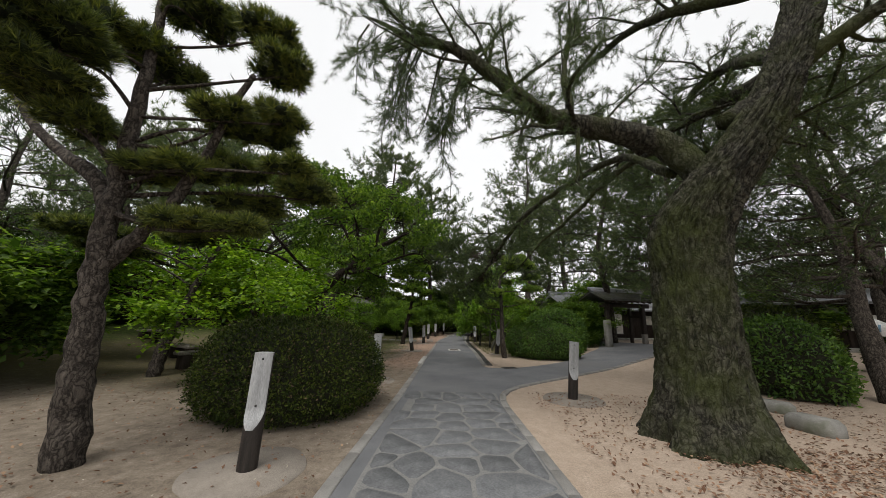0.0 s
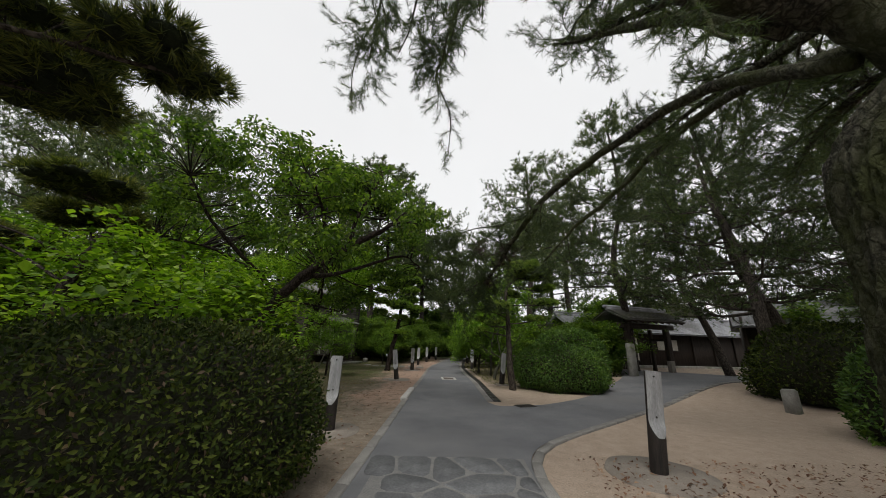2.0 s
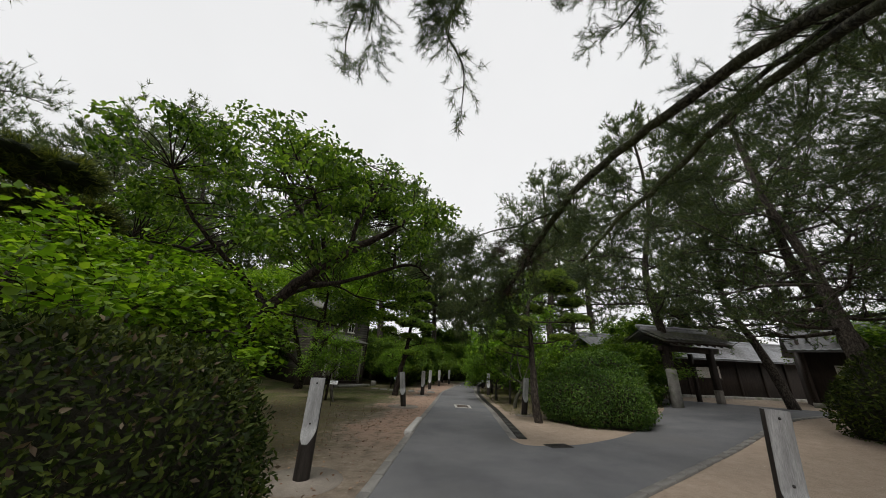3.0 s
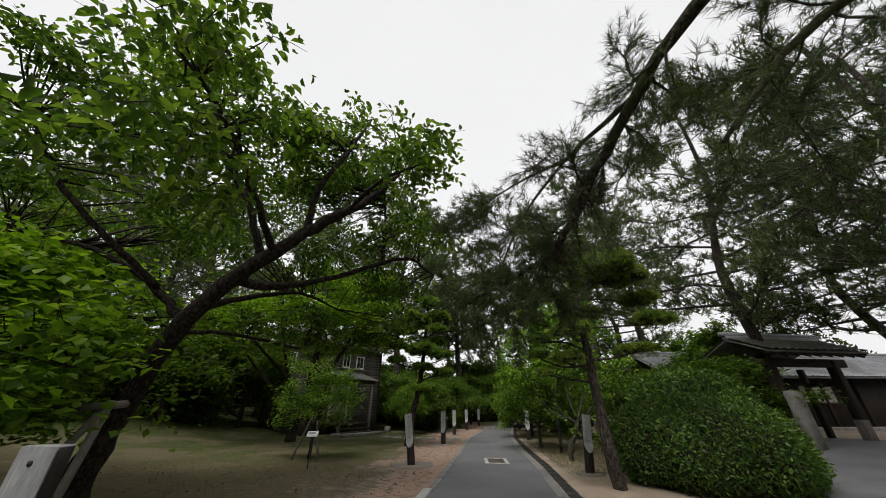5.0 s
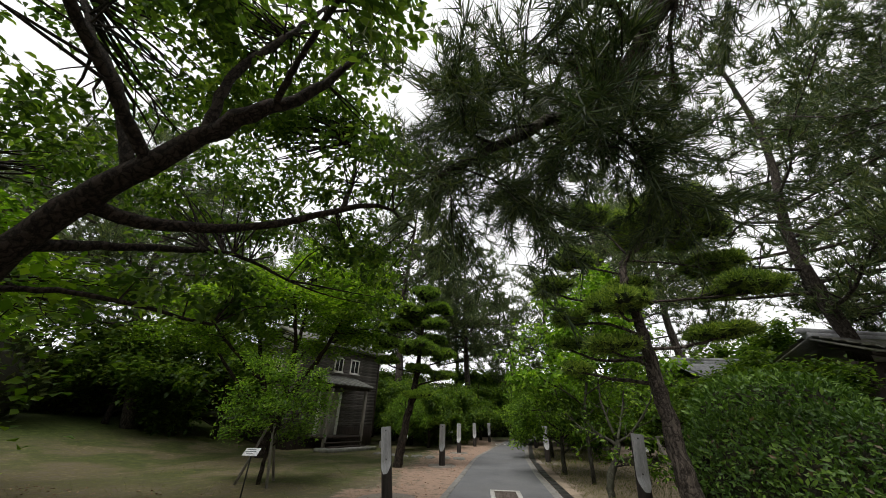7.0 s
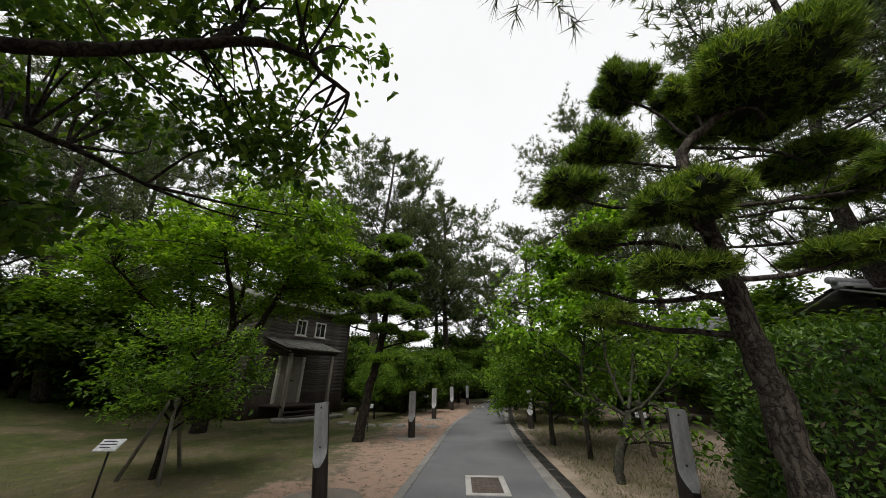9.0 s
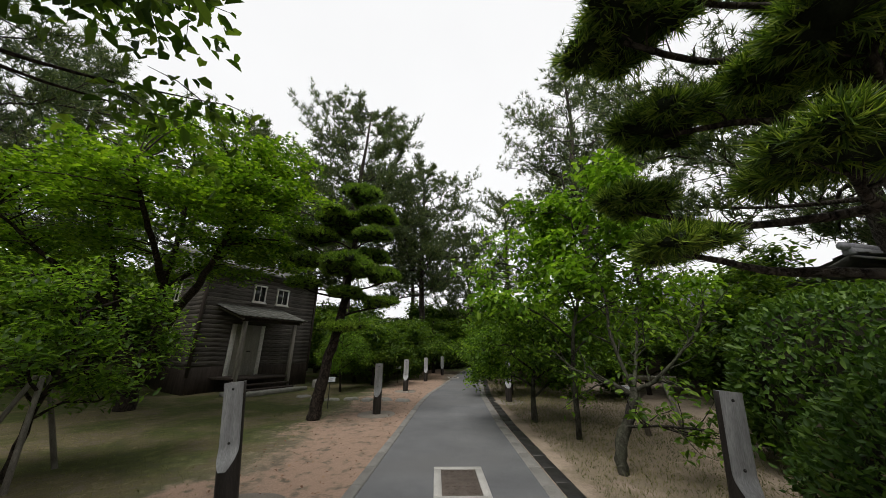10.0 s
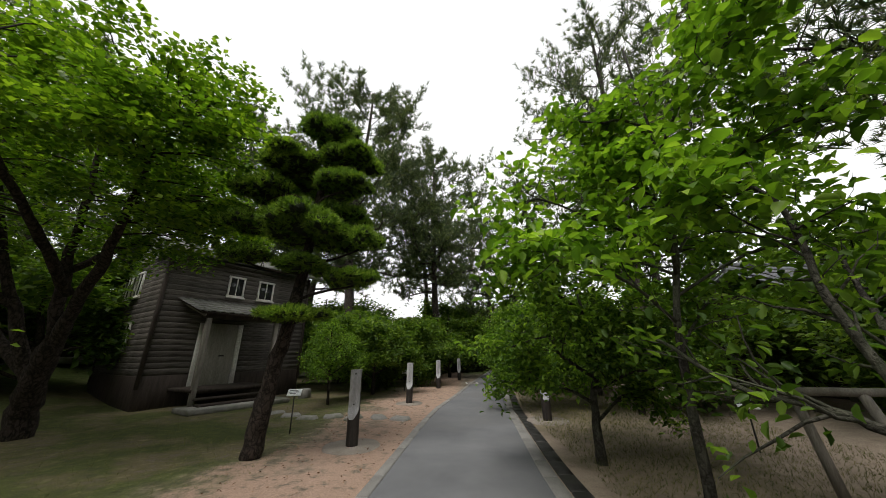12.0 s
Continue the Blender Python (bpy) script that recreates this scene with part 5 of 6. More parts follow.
def lichen_plum():
    g = Grower(57)
    g.limb([(2.88, 16.13, -0.1), (2.9, 16.18, 0.25), (3.15, 16.22, 0.7), (3.25, 16.24, 1.0)], 0.075, 0.055, 10, 14, 0.12)
    L = [g.limb(q, a, 0.012, 7, 16, 0.1) for q, a in (
        ([(3.25, 16.24, 0.95), (3.5, 16.01, 1.15), (3.85, 15.67, 1.7), (4.0, 15.6, 2.1)], 0.03), ([(3.2, 16.24, 0.9), (3.0, 16.47, 1.05), (2.7, 16.7, 1.15), (2.4, 17.04, 1.5)], 0.035),
        ([(3.22, 16.24, 1.0), (3.1, 16.35, 1.7), (3.15, 16.47, 2.4), (3.0, 16.58, 2.7)], 0.03), ([(3.25, 16.24, 1.0), (3.6, 16.58, 1.6), (3.9, 16.92, 2.2)], 0.03), ([(3.0, 16.24, 0.5), (3.3, 15.78, 0.6), (3.7, 15.56, 0.6)], 0.02))]
    for p in L:
        tw = g.twigs(p, 14, 0.7, 0.2, 0.9, 0.15, 0.3, 4, 0.5, 0.2, 0.3, 5)
        g.sit(tw, 6, 0.3, 0.03)
    P, D = g.places()
    crown = Geo()
    leaves(crown, P, g.rng, 3, 0.09, 0.08, 0.4, 0.5, 0.6, True)
    t = finish_tree("plum_tree", "gnarled plum with lichen-covered trunk and few leaves", "tree", g, B_GREY, crown, L_PLUM, "plum trees", (2.88, 16.13, 0))
    t.location = (2.5, 15.68, 0)


lichen_plum()
frame_prop = thing("tree_prop", "grey wooden prop frame beside the plum trees", "prop")
part("leg", Geo().tube([(4.0, 17.61, -0.1), (3.9, 17.72, 1.05)], [0.05, 0.045], 8), M_GREYWOOD, frame_prop)
part("leg", Geo().tube([(4.5, 17.27, -0.1), (4.35, 17.49, 1.0)], [0.05, 0.045], 8), M_GREYWOOD, frame_prop)
part("crossbar", Geo().tube([(3.75, 17.78, 0.98), (4.55, 17.38, 1.0)], [0.045, 0.04], 8), M_GREYWOOD, frame_prop)

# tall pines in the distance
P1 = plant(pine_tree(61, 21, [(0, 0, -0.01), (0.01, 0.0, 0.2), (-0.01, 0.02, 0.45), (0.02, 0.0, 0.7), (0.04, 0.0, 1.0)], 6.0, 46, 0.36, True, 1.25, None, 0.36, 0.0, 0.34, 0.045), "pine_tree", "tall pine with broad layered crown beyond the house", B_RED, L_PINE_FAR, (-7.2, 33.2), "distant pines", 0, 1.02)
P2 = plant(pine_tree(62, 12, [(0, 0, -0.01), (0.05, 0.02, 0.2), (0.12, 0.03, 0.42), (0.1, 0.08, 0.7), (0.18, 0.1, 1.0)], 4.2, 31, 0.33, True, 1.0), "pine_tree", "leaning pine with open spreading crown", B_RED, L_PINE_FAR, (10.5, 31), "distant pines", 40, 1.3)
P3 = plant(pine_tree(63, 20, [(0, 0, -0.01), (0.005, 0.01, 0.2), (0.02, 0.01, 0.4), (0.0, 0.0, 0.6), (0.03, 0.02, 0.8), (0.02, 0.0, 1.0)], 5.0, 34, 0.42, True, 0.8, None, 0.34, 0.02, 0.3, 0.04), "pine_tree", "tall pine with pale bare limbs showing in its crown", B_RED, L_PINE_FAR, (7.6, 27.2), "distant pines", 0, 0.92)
P4 = plant(pine_tree(64, 10.5, [(0, 0, -0.01), (0.03, 0.02, 0.2), (0.09, 0.03, 0.42), (0.1, 0.08, 0.7), (0.13, 0.1, 1.0)], 4.2, 27, 0.3, True, 0.95, None, 0.25, 0.05, 0.2, 0.02), "pine_tree", "dark spreading pine on the sandy ground", B_RED, L_PINE, (9.6, 5.2), "near pines", 30, 0.85)
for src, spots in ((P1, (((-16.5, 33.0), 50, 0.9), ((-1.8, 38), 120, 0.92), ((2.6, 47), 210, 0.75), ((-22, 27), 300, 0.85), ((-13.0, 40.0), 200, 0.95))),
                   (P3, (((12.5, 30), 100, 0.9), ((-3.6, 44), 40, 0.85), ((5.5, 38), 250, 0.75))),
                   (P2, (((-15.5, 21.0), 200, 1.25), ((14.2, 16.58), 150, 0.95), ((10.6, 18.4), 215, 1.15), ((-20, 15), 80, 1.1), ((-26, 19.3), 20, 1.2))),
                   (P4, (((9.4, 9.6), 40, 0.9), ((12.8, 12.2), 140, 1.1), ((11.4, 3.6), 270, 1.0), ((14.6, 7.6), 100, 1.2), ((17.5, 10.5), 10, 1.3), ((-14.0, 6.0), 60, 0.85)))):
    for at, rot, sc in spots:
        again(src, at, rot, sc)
low = plant(broad_tree(55, 5.0, 2.6, 11, 0.13, 0.22, 5, 6, 0.15, 0.2, (0, 0), 0.1, False, 0.55, 0.24), "broadleaf_tree", "dark green broadleaved tree at the garden edge", B_DARK, L_CHERRY, (-16.5, 20.8), "background trees", 0)
for at, rot, sc in (((-18, 11.68), 40, 1.1), ((-13, 23.08), 200, 1.1), ((-16, 28.78), 10, 1.2), ((-0.8, 35.62), 130, 0.9), ((6.5, 33.34), 220, 1.0), ((-8, 39.04), 300, 1.2), ((12, 24.22), 50, 1.1), ((16, 27.64), 140, 1.1), ((22, 17.38), 60, 1.1),
                    ((-12, 2.56), 70, 1.1), ((8.6, 19.4), 120, 0.62), ((9.6, 21.0), 30, 0.75), ((-3.2, 26.5), 60, 0.62), ((-4.6, 28.5), 20, 0.75), ((-2.2, 31.0), 260, 0.75), ((3.9, 33.5), 170, 0.85), ((-1.5, 46.5), 30, 1.5), ((2.4, 52), 200, 1.6), ((7.0, 46), 100, 1.5), ((-9.5, 35.5), 140, 1.2), ((-10.2, 4.6), 200, 0.75), ((8.2, 17.61), 250, 0.6), ((-4.5, 41.32), 77, 1.0), ((-6.5, 31.5), 10, 0.9), ((-12.0, 27.5), 190, 1.0), ((-2.4, 37.5), 130, 0.9), ((5.2, 29.5), 40, 0.8), ((7.0, 22.5), 140, 0.62)):
    again(low, at, rot, sc)

# ---- the clapboard house ----


def house():
    m = pose(-9.0, 22.8, 0.0, 0, 0, 62.5)
    # local x runs along the front, local y goes back from the path
    W, Dp, H = 5.0, 4.5, 4.65
    t = thing("house", "old two-storey clapboard house with tiled porch", "house", m)
    part("plinth", Geo().box((W / 2, Dp / 2, 0.4), (W + 0.1, Dp + 0.1, 1.0), None, 0.02), M_DWOOD, t)
    part("wall", Geo().box((W / 2, Dp / 2, (H + 0.5) / 2), (W, Dp, H - 0.5), None), M_DWOOD, t)
    n = 22
    step = (H - 0.9) / n
    long_b, short_b = [Geo().box((0, 0, 0), (L, 0.022, step * 1.25), None, 0.004).mesh("clapboard", M_CLAP) for L in (W + 0.02, Dp + 0.02)]
    for k in range(n):
        z = 0.9 + step * (k + 0.5)
        for me, c, rot in ((long_b, (W / 2, -0.02, z), (9, 0, 0)), (short_b, (-0.02, Dp / 2, z), (9, 0, -90))):
            ob = new("clapboard", me)
            ob.parent = t
            ob.matrix_local = pose(*c, *rot)
    for c in ((-0.03, -0.03), (W + 0.03, -0.03), (-0.03, Dp + 0.03)):
        part("corner_board", Geo().box((c[0], c[1], H / 2 + 0.3), (0.1, 0.1, H - 0.5), None, 0.006), M_DWOOD, t)

    def window(x, z, w, h, side):
        wnd = thing("window", "", "")
        wnd.parent = t
        wnd.matrix_local = pose(x, -0.05, z) if side == "front" else pose(-0.05, x, z, 0, 0, -90)
        fr = Geo()
        for cx, cz, sx, sz in ((0, h / 2, w + 0.1, 0.07), (0, -h / 2, w + 0.1, 0.07), (-w / 2, 0, 0.06, h), (w / 2, 0, 0.06, h), (0, 0, 0.03, h)):
            fr.box((cx, 0, cz), (sx, 0.07, sz), None, 0.004)
        part("window_frame", fr, M_PLASTER, wnd, "white painted frame")
        part("pane", Geo().box((0, 0.0, 0), (w, 0.012, h)), M_GLASS, wnd)
        part("window_sill", Geo().box((0, -0.04, -h / 2 - 0.05), (w + 0.16, 0.12, 0.04), None, 0.004), M_PLASTER, wnd)

    for x, z, w, h in ((2.05, 3.85, 0.5, 0.7), (3.15, 3.85, 0.55, 0.7)):
        window(x, z, w, h, "front")
    for x, z in ((2.2, 2.1), (3.3, 2.1), (2.3, 3.85), (3.4, 3.85)):
        window(x, z, 0.62, 0.85, "left")
    # main roof: gable ends to left and right
    rf = Geo()
    ridge, eave = H + 1.0, H - 0.05
    for s in (0, 1):
        ya, yb = (-0.6, Dp / 2) if s == 0 else (Dp + 0.6, Dp / 2)
        v = [(-0.5, ya, eave), (W + 0.5, ya, eave), (W + 0.5, yb, ridge), (-0.5, yb, ridge)]
        v += [(a, b, c + 0.12) for a, b, c in v]
        rf.add(v, np.array([(3, 2, 1, 0), (4, 5, 6, 7), (0, 1, 5, 4), (1, 2, 6, 5), (2, 3, 7, 6), (3, 0, 4, 7)]))
    part("roof", rf, M_TILE_OLD, t, "grey tiled gable roof")
    for x in (-0.02, W - 0.06):
        gb = Geo()
        gb.add([(x, 0, H), (x, Dp, H), (x, Dp / 2, ridge), (x + 0.08, 0, H), (x + 0.08, Dp, H), (x + 0.08, Dp / 2, ridge)], [np.array([(0, 1, 2), (5, 4, 3)]), np.array([(0, 3, 4, 1), (1, 4, 5, 2), (2, 5, 3, 0)])])
        part("gable", gb, M_PLASTER, t, "white plaster gable")
    # porch with steps, posts, door and tiled roof
    px0, px1, pd = 0.75, 2.95, 1.6
    part("porch_floor", Geo().box(((px0 + px1) / 2, -pd / 2, 0.5), (px1 - px0 + 0.1, pd, 0.08), None, 0.008), M_DWOOD, t)
    for k in range(3):
        part("step", Geo().box(((px0 + px1) / 2, -pd + 0.1 - 0.26 * (k - 0.6), 0.44 - 0.15 * k), (px1 - px0 - 0.1, 0.3, 0.06), None, 0.008), M_DWOOD, t)
    part("porch_slab", Geo().box(((px0 + px1) / 2, -pd - 0.3, 0.05), (px1 - px0 + 0.6, 1.0, 0.14), None, 0.02), M_STONE, t, "grey stone porch slab")
    for x in (px0 + 0.05, px1 - 0.05):
        part("porch_post", Geo().box((x, -pd + 0.05, 1.35), (0.13, 0.13, 2.6), None, 0.008), M_GREYWOOD, t, "grey weathered post")
    for x in (px0 + 0.5, px1 - 0.5):
        part("door_casing", Geo().box((x, -0.08, 1.5), (0.16, 0.08, 2.0), None, 0.008), M_PLASTER, t, "pale door casing")
    dr = part("door", Geo().box(((px0 + px1) / 2, -0.07, 1.5), (1.2, 0.05, 2.0), None, 0.006), M_OLDDOOR, t, "dusty cream double door")
    part("handle", Geo().box(((px0 + px1) / 2 + 0.12, -0.12, 1.45), (0.16, 0.04, 0.05), None, 0.01), M_IRON, dr)
    part("lintel", Geo().box(((px0 + px1) / 2, -pd + 0.05, 2.6), (px1 - px0 + 0.3, 0.14, 0.16), None, 0.008), M_DWOOD, t)
    for x in (px0 - 0.15, px1 + 0.15):
        part("barge_board", Geo().box((0, 0, 0), (0.06, 1.9, 0.16), pose(x, -pd / 2 - 0.05, 2.9, 17, 0, 0), 0.006), M_GREYWOOD, t)
    deck = part("porch_roof", Geo().box((0, 0, 0), (px1 - px0 + 0.5, 1.95, 0.06), pose((px0 + px1) / 2, -pd / 2 - 0.05, 2.93, 17, 0, 0)), M_DWOOD, t)
    tw, td = 0.26, 0.25
    tile = Geo()
    u = np.linspace(-1, 1, 7)
    prof = 0.035 * np.cos(u * math.pi * 0.5) ** 0.8 * (u < 0.3) + 0.012 * (u >= 0.3)
    v = np.concatenate([np.stack([u * tw / 2, np.full(7, y), prof + dz], 1) for y, dz in ((-td / 2 - 0.02, 0.03), (td / 2, 0.008), (-td / 2 - 0.02, 0.005))])
    k = np.arange(6)
    tile.add(v, np.concatenate([np.stack([k, k + 1, k + 8, k + 7], 1), np.stack([k + 14, k + 15, k + 1, k], 1)]))
    tm = tile.mesh("roof_tile", M_TILE_OLD, True)
    for i in range(11):
        for j in range(8):
            ob = new("roof_tile", tm)
            ob.parent = deck
            ob.matrix_local = pose((px0 + px1) / 2, -pd / 2 - 0.05, 2.93, 17, 0, 0) @ pose(-1.32 + i * 0.264, -0.86 + j * 0.245, 0.035)
    return t


house()

# ---- the gate and the long tiled buildings ----


def tiled_slope(L, depth, pitch, mat, name, parent, m):
    """A roof slope of round-backed tiles: ribs up the slope, stepped at each course."""
    g = Geo()
    cols, rows = max(4, int(L / 0.28)), max(3, int(depth / 0.27))
    u = np.linspace(0, L, cols * 6 + 1)
    wave = 0.045 * np.abs(np.cos(np.pi * u / (L / cols))) ** 1.5
    vs, fs = [], []
    for r in range(rows):
        for e, dz in ((0, 0.035), (1, 0.0)):
            y = (r + e) * depth / rows
            vs.append(np.stack([u, np.full(len(u), y), wave + dz], 1))
    v = np.concatenate(vs)
    n = len(u)
    k = np.arange(n - 1)
    for r in range(rows * 2 - 1):
        fs.append(np.stack([r * n + k, r * n + k + 1, (r + 1) * n + k + 1, (r + 1) * n + k], 1))
    mm = np.array(m @ pose(0, 0, 0, pitch, 0, 0))
    g.add(v @ mm[:3, :3].T + mm[:3, 3], np.concatenate(fs))
    g.box((L / 2, depth / 2, -0.04), (L, depth, 0.05), m @ pose(0, 0, 0, pitch, 0, 0))
    return part(name, g, mat, parent)


def gate():
    rot = 14
    m = pose(9.75, 17.25, tz(10.9, 17.4) - 0.26, 0, 0, rot)
    t = thing("garden_gate", "wooden roofed garden gate with mossy tiles", "gate", m)
    W = 2.6
    for x in (0, W):
        part("gate_post", Geo().box((x, 0, 1.3), (0.24, 0.24, 2.7), None, 0.012), M_DWOOD, t)
        part("rear_post", Geo().box((x, 1.0, 1.2), (0.16, 0.16, 2.5), None, 0.01), M_DWOOD, t)
        part("post_foot", Geo().box((x, 0, 0.42), (0.26, 0.26, 0.85), None, 0.02), M_GREYWOOD, t, "pale weathered foot of the post")
        part("brace", Geo().box((x, 0.5, 1.9), (0.1, 1.0, 0.14), None, 0.008), M_DWOOD, t)
    part("crossbeam", Geo().box((W / 2, 0, 2.55), (W + 1.0, 0.2, 0.26), None, 0.012), M_DWOOD, t)
    part("eave_board", Geo().box((W / 2, -0.62, 2.78), (W + 1.3, 0.06, 0.09), None, 0.006), M_DWOOD, t)
    for k in range(9):
        part("rafter", Geo().box((0, 0, 0), (0.06, 1.3, 0.07), pose(-0.4 + k * 0.425, -0.1, 2.93, 22, 0, 0)), M_DWOOD, t)
    L = W + 1.3
    tiled_slope(L, 1.35, 24, M_TILE_OLD, "front_roof", t, pose(-0.65, -0.72, 2.84))
    tiled_slope(L, 1.35, 24, M_TILE_OLD, "back_roof", t, pose(-0.65 + L, 1.76, 2.84, 0, 0, 180))
    rg = Geo().box((W / 2, 0.52, 3.44), (L + 0.05, 0.2, 0.16), None, 0.03)
    rg.tube([(-0.8, 0.52, 3.56), (W + 0.8, 0.52, 3.56)], [0.09, 0.09], 10)
    part("ridge", rg, M_TILE, t)
    wl_ = Geo()
    for x in (0.3 + 0.12 * k for k in range(18)):
        wl_.box((x, 2.6, 0.45), (0.07, 0.03, 0.8))
    for z in (0.25, 0.7):
        wl_.box((1.35, 2.63, z), (2.3, 0.03, 0.06))
    part("picket_panel", wl_, M_DWOOD, t, "dark picket panel behind the gate")
    return t


gate()


def long_building(name, label, start, rot, L, H, depth, roof_mat, plaster):
    z0 = tz(start[0], start[1])
    t = thing(name, label, "building", pose(start[0], start[1], z0, 0, 0, rot))
    part("wall", Geo().box((L / 2, 0.1, H / 2), (L, 0.2, H)), M_DWOOD, t, "dark boarded wall")
    part("rear_wall", Geo().box((L / 2, depth, H / 2), (L, 0.2, H)), M_DWOOD, t)
    for x in (0.05, L - 0.05):
        part("end_wall", Geo().box((x, depth / 2, H / 2 + 0.2), (0.12, depth, H + 0.4)), M_DWOOD, t)
    for x0, x1, z_0, z_1 in plaster:
        part("plaster_panel", Geo().box(((x0 + x1) / 2, -0.02, (z_0 + z_1) / 2), (x1 - x0, 0.06, z_1 - z_0), None, 0.005), M_PLASTER, t, "white plaster panel")
        part("panel_frame", Geo().box(((x0 + x1) / 2, -0.03, z_0 - 0.05), (x1 - x0 + 0.12, 0.08, 0.08), None, 0.005), M_DWOOD, t)
    for k in range(int(L / 1.8) + 1):
        part("wall_post", Geo().box((min(k * 1.8 + 0.08, L - 0.08), -0.03, H / 2), (0.13, 0.1, H), None, 0.006), M_DWOOD, t)
    part("stone_footing", Geo().box((L / 2, -0.06, 0.05), (L + 0.2, 0.4, 0.3), None, 0.02), M_STONE, t)
    sl = depth / 2 / math.cos(radians(26)) + 0.75
    tiled_slope(L + 0.8, sl, 26, roof_mat, "front_roof", t, pose(-0.4, -0.65, H - 0.18))
    tiled_slope(L + 0.8, sl, 26, roof_mat, "back_roof", t, pose(L + 0.4, depth + 0.65, H - 0.18, 0, 0, 180))
    top = H - 0.18 + sl * math.sin(radians(26))
    rg = Geo().box((L / 2, depth / 2, top), (L + 0.8, 0.26, 0.22), None, 0.04)
    rg.tube([(-0.45, depth / 2, top + 0.16), (L + 0.45, depth / 2, top + 0.16)], [0.1, 0.1], 10)
    part("ridge", rg, M_TILE, t)
    return t


long_building("gatehouse_wing", "long low building with silver tiled roof and dark boards", (9.2, 22.17), 9, 16.5, 2.45, 3.6, M_TILE, ((0.3, 1.2, 0.5, 2.1), (1.5, 2.8, 1.3, 2.1), (3.2, 4.6, 0.5, 2.2), (6.2, 7.8, 1.2, 1.9)))
long_building("garden_wing", "long tiled building with dark walls behind the trees", (17.4, 18.75), -42, 16, 2.7, 4.0, M_TILE, ((1.0, 2.0, 1.2, 1.9), (5.0, 6.5, 1.1, 1.9)))
long_building("fence_house", "low tiled boundary building behind the lawn", (-26, 20.23), 41, 12, 1.9, 3.0, M_TILE_OLD, ((1.0, 4.0, 0.4, 1.5),))

# ---- boundary wall at the far end ----
wall = thing("boundary_wall", "low tiled boundary wall at the garden's far end", "wall", pose(-22, 49.0, 0.0, 0, 0, 0), kind="structure")
part("wall_body", Geo().box((25, 0, 0.75), (50, 0.3, 1.5), None, 0.01), M_DWOOD, wall)
part("plaster_band", Geo().box((25, -0.16, 1.15), (50, 0.03, 0.5)), M_PLASTER, wall)
tiled_slope(50, 0.5, 24, M_TILE_OLD, "coping_front", wall, pose(0, -0.45, 1.5))
tiled_slope(50, 0.5, 24, M_TILE_OLD, "coping_back", wall, pose(50, 0.45, 1.5, 0, 0, 180))
hedge_row = thing("distant_hill", "wooded blue-green hill on the horizon", "hill", kind="structure")
hill = Geo()
a = np.linspace(-40, 120, 90)
hx = 420 * np.sin(np.radians(a))
hy = 420 * np.cos(np.radians(a))
hz = np.array([26 + 22 * noise.noise(Vector((k * 0.07, 1.2, 0))) + 8 * noise.noise(Vector((k * 0.31, 4, 0))) for k in range(90)])
hill.add(np.concatenate([np.stack([hx, hy, np.full(90, -2.0)], 1), np.stack([hx * 1.1, hy * 1.1, np.maximum(hz, 6)], 1)]), np.stack([np.arange(89), np.arange(89) + 1, np.arange(89) + 91, np.arange(89) + 90], 1))
# Woodland tinted blue-green: the haze of distance is painted into the colour.
M_HILL = surf("hazy_woodland", (0.07, 0.10, 0.10), (0.12, 0.155, 0.14), None, scale=0.05, fine=0.6, rough=1.0, bump=0.3, dist=2.0)
part("slope", hill, M_HILL, hedge_row, "", True)

# ---- stones, benches and signs ----


def stone_block(name, label, at, size, rot, mat=None, category="stone"):
    g = Geo()
    x, y, z = size
    g.box((0, 0, z / 2 - 0.05), (x, y, z + 0.1), None, min(x, y) * 0.18)
    v = np.concatenate(g.v)
    for k in range(len(v)):
        q = noise.noise_vector(Vector(v[k]) * 3 + Vector((at[0], at[1], 0)))
        v[k] += np.array(q) * 0.05 * min(x, y, z)
    g.v = [v]
    ob = part(name, g, mat or M_STONE, None)
    ob.matrix_world = pose(at[0], at[1], tz(*at), 0, 0, rot)
    return tagged(ob, label, category)


stone_block("stone_pillar", "tall grey stone pillar beside the gate", (9.0, 15.9), (0.36, 0.3, 1.45), 15)
stone_block("marker_stone", "short round-topped stone marker by the shrub", (8.3, 8.6), (0.28, 0.24, 0.5), 20)
for k, (x, y) in enumerate(((-3.4, 21.83), (-2.85, 22.05), (-2.3, 21.88), (-1.7, 21.94), (-1.15, 21.77), (-4.0, 22.17), (-4.6, 22.51))):
    s = stone_block("stepping_stone", "flat grey stepping stone sunk in the grass", (x, y), (0.46, 0.34, 0.05), 40 * k)
    tagged(s, group="stepping stones")
for x, y, sx, sy, sz in ((5.6, 3.24, 0.6, 0.4, 0.22), (6.2, 4.38, 0.5, 0.4, 0.18), (-5.4, 25.59, 0.4, 0.3, 0.3)):
    stone_block("rock", "rough grey rock half sunk in the ground", (x, y), (sx, sy, sz), x * 50)


def bench(at, rot, label):
    t = thing("bench", label, "bench", pose(at[0], at[1], tz(*at), 0, 0, rot), "benches")
    part("seat", Geo().box((0, 0, 0.43), (1.6, 0.45, 0.09), None, 0.02), M_GREYWOOD, t)
    for x in (-0.55, 0.55):
        part("leg", Geo().box((x, 0, 0.18), (0.3, 0.36, 0.42), None, 0.02), M_DWOOD, t)


bench((-9.5, 9.63), -30, "low wooden bench with thick legs on the sand")
bench((-13.2, 12.36), -20, "low wooden bench at the foot of the bank")
bench((-7.6, 8.15), 60, "low wooden bench under the cherry")


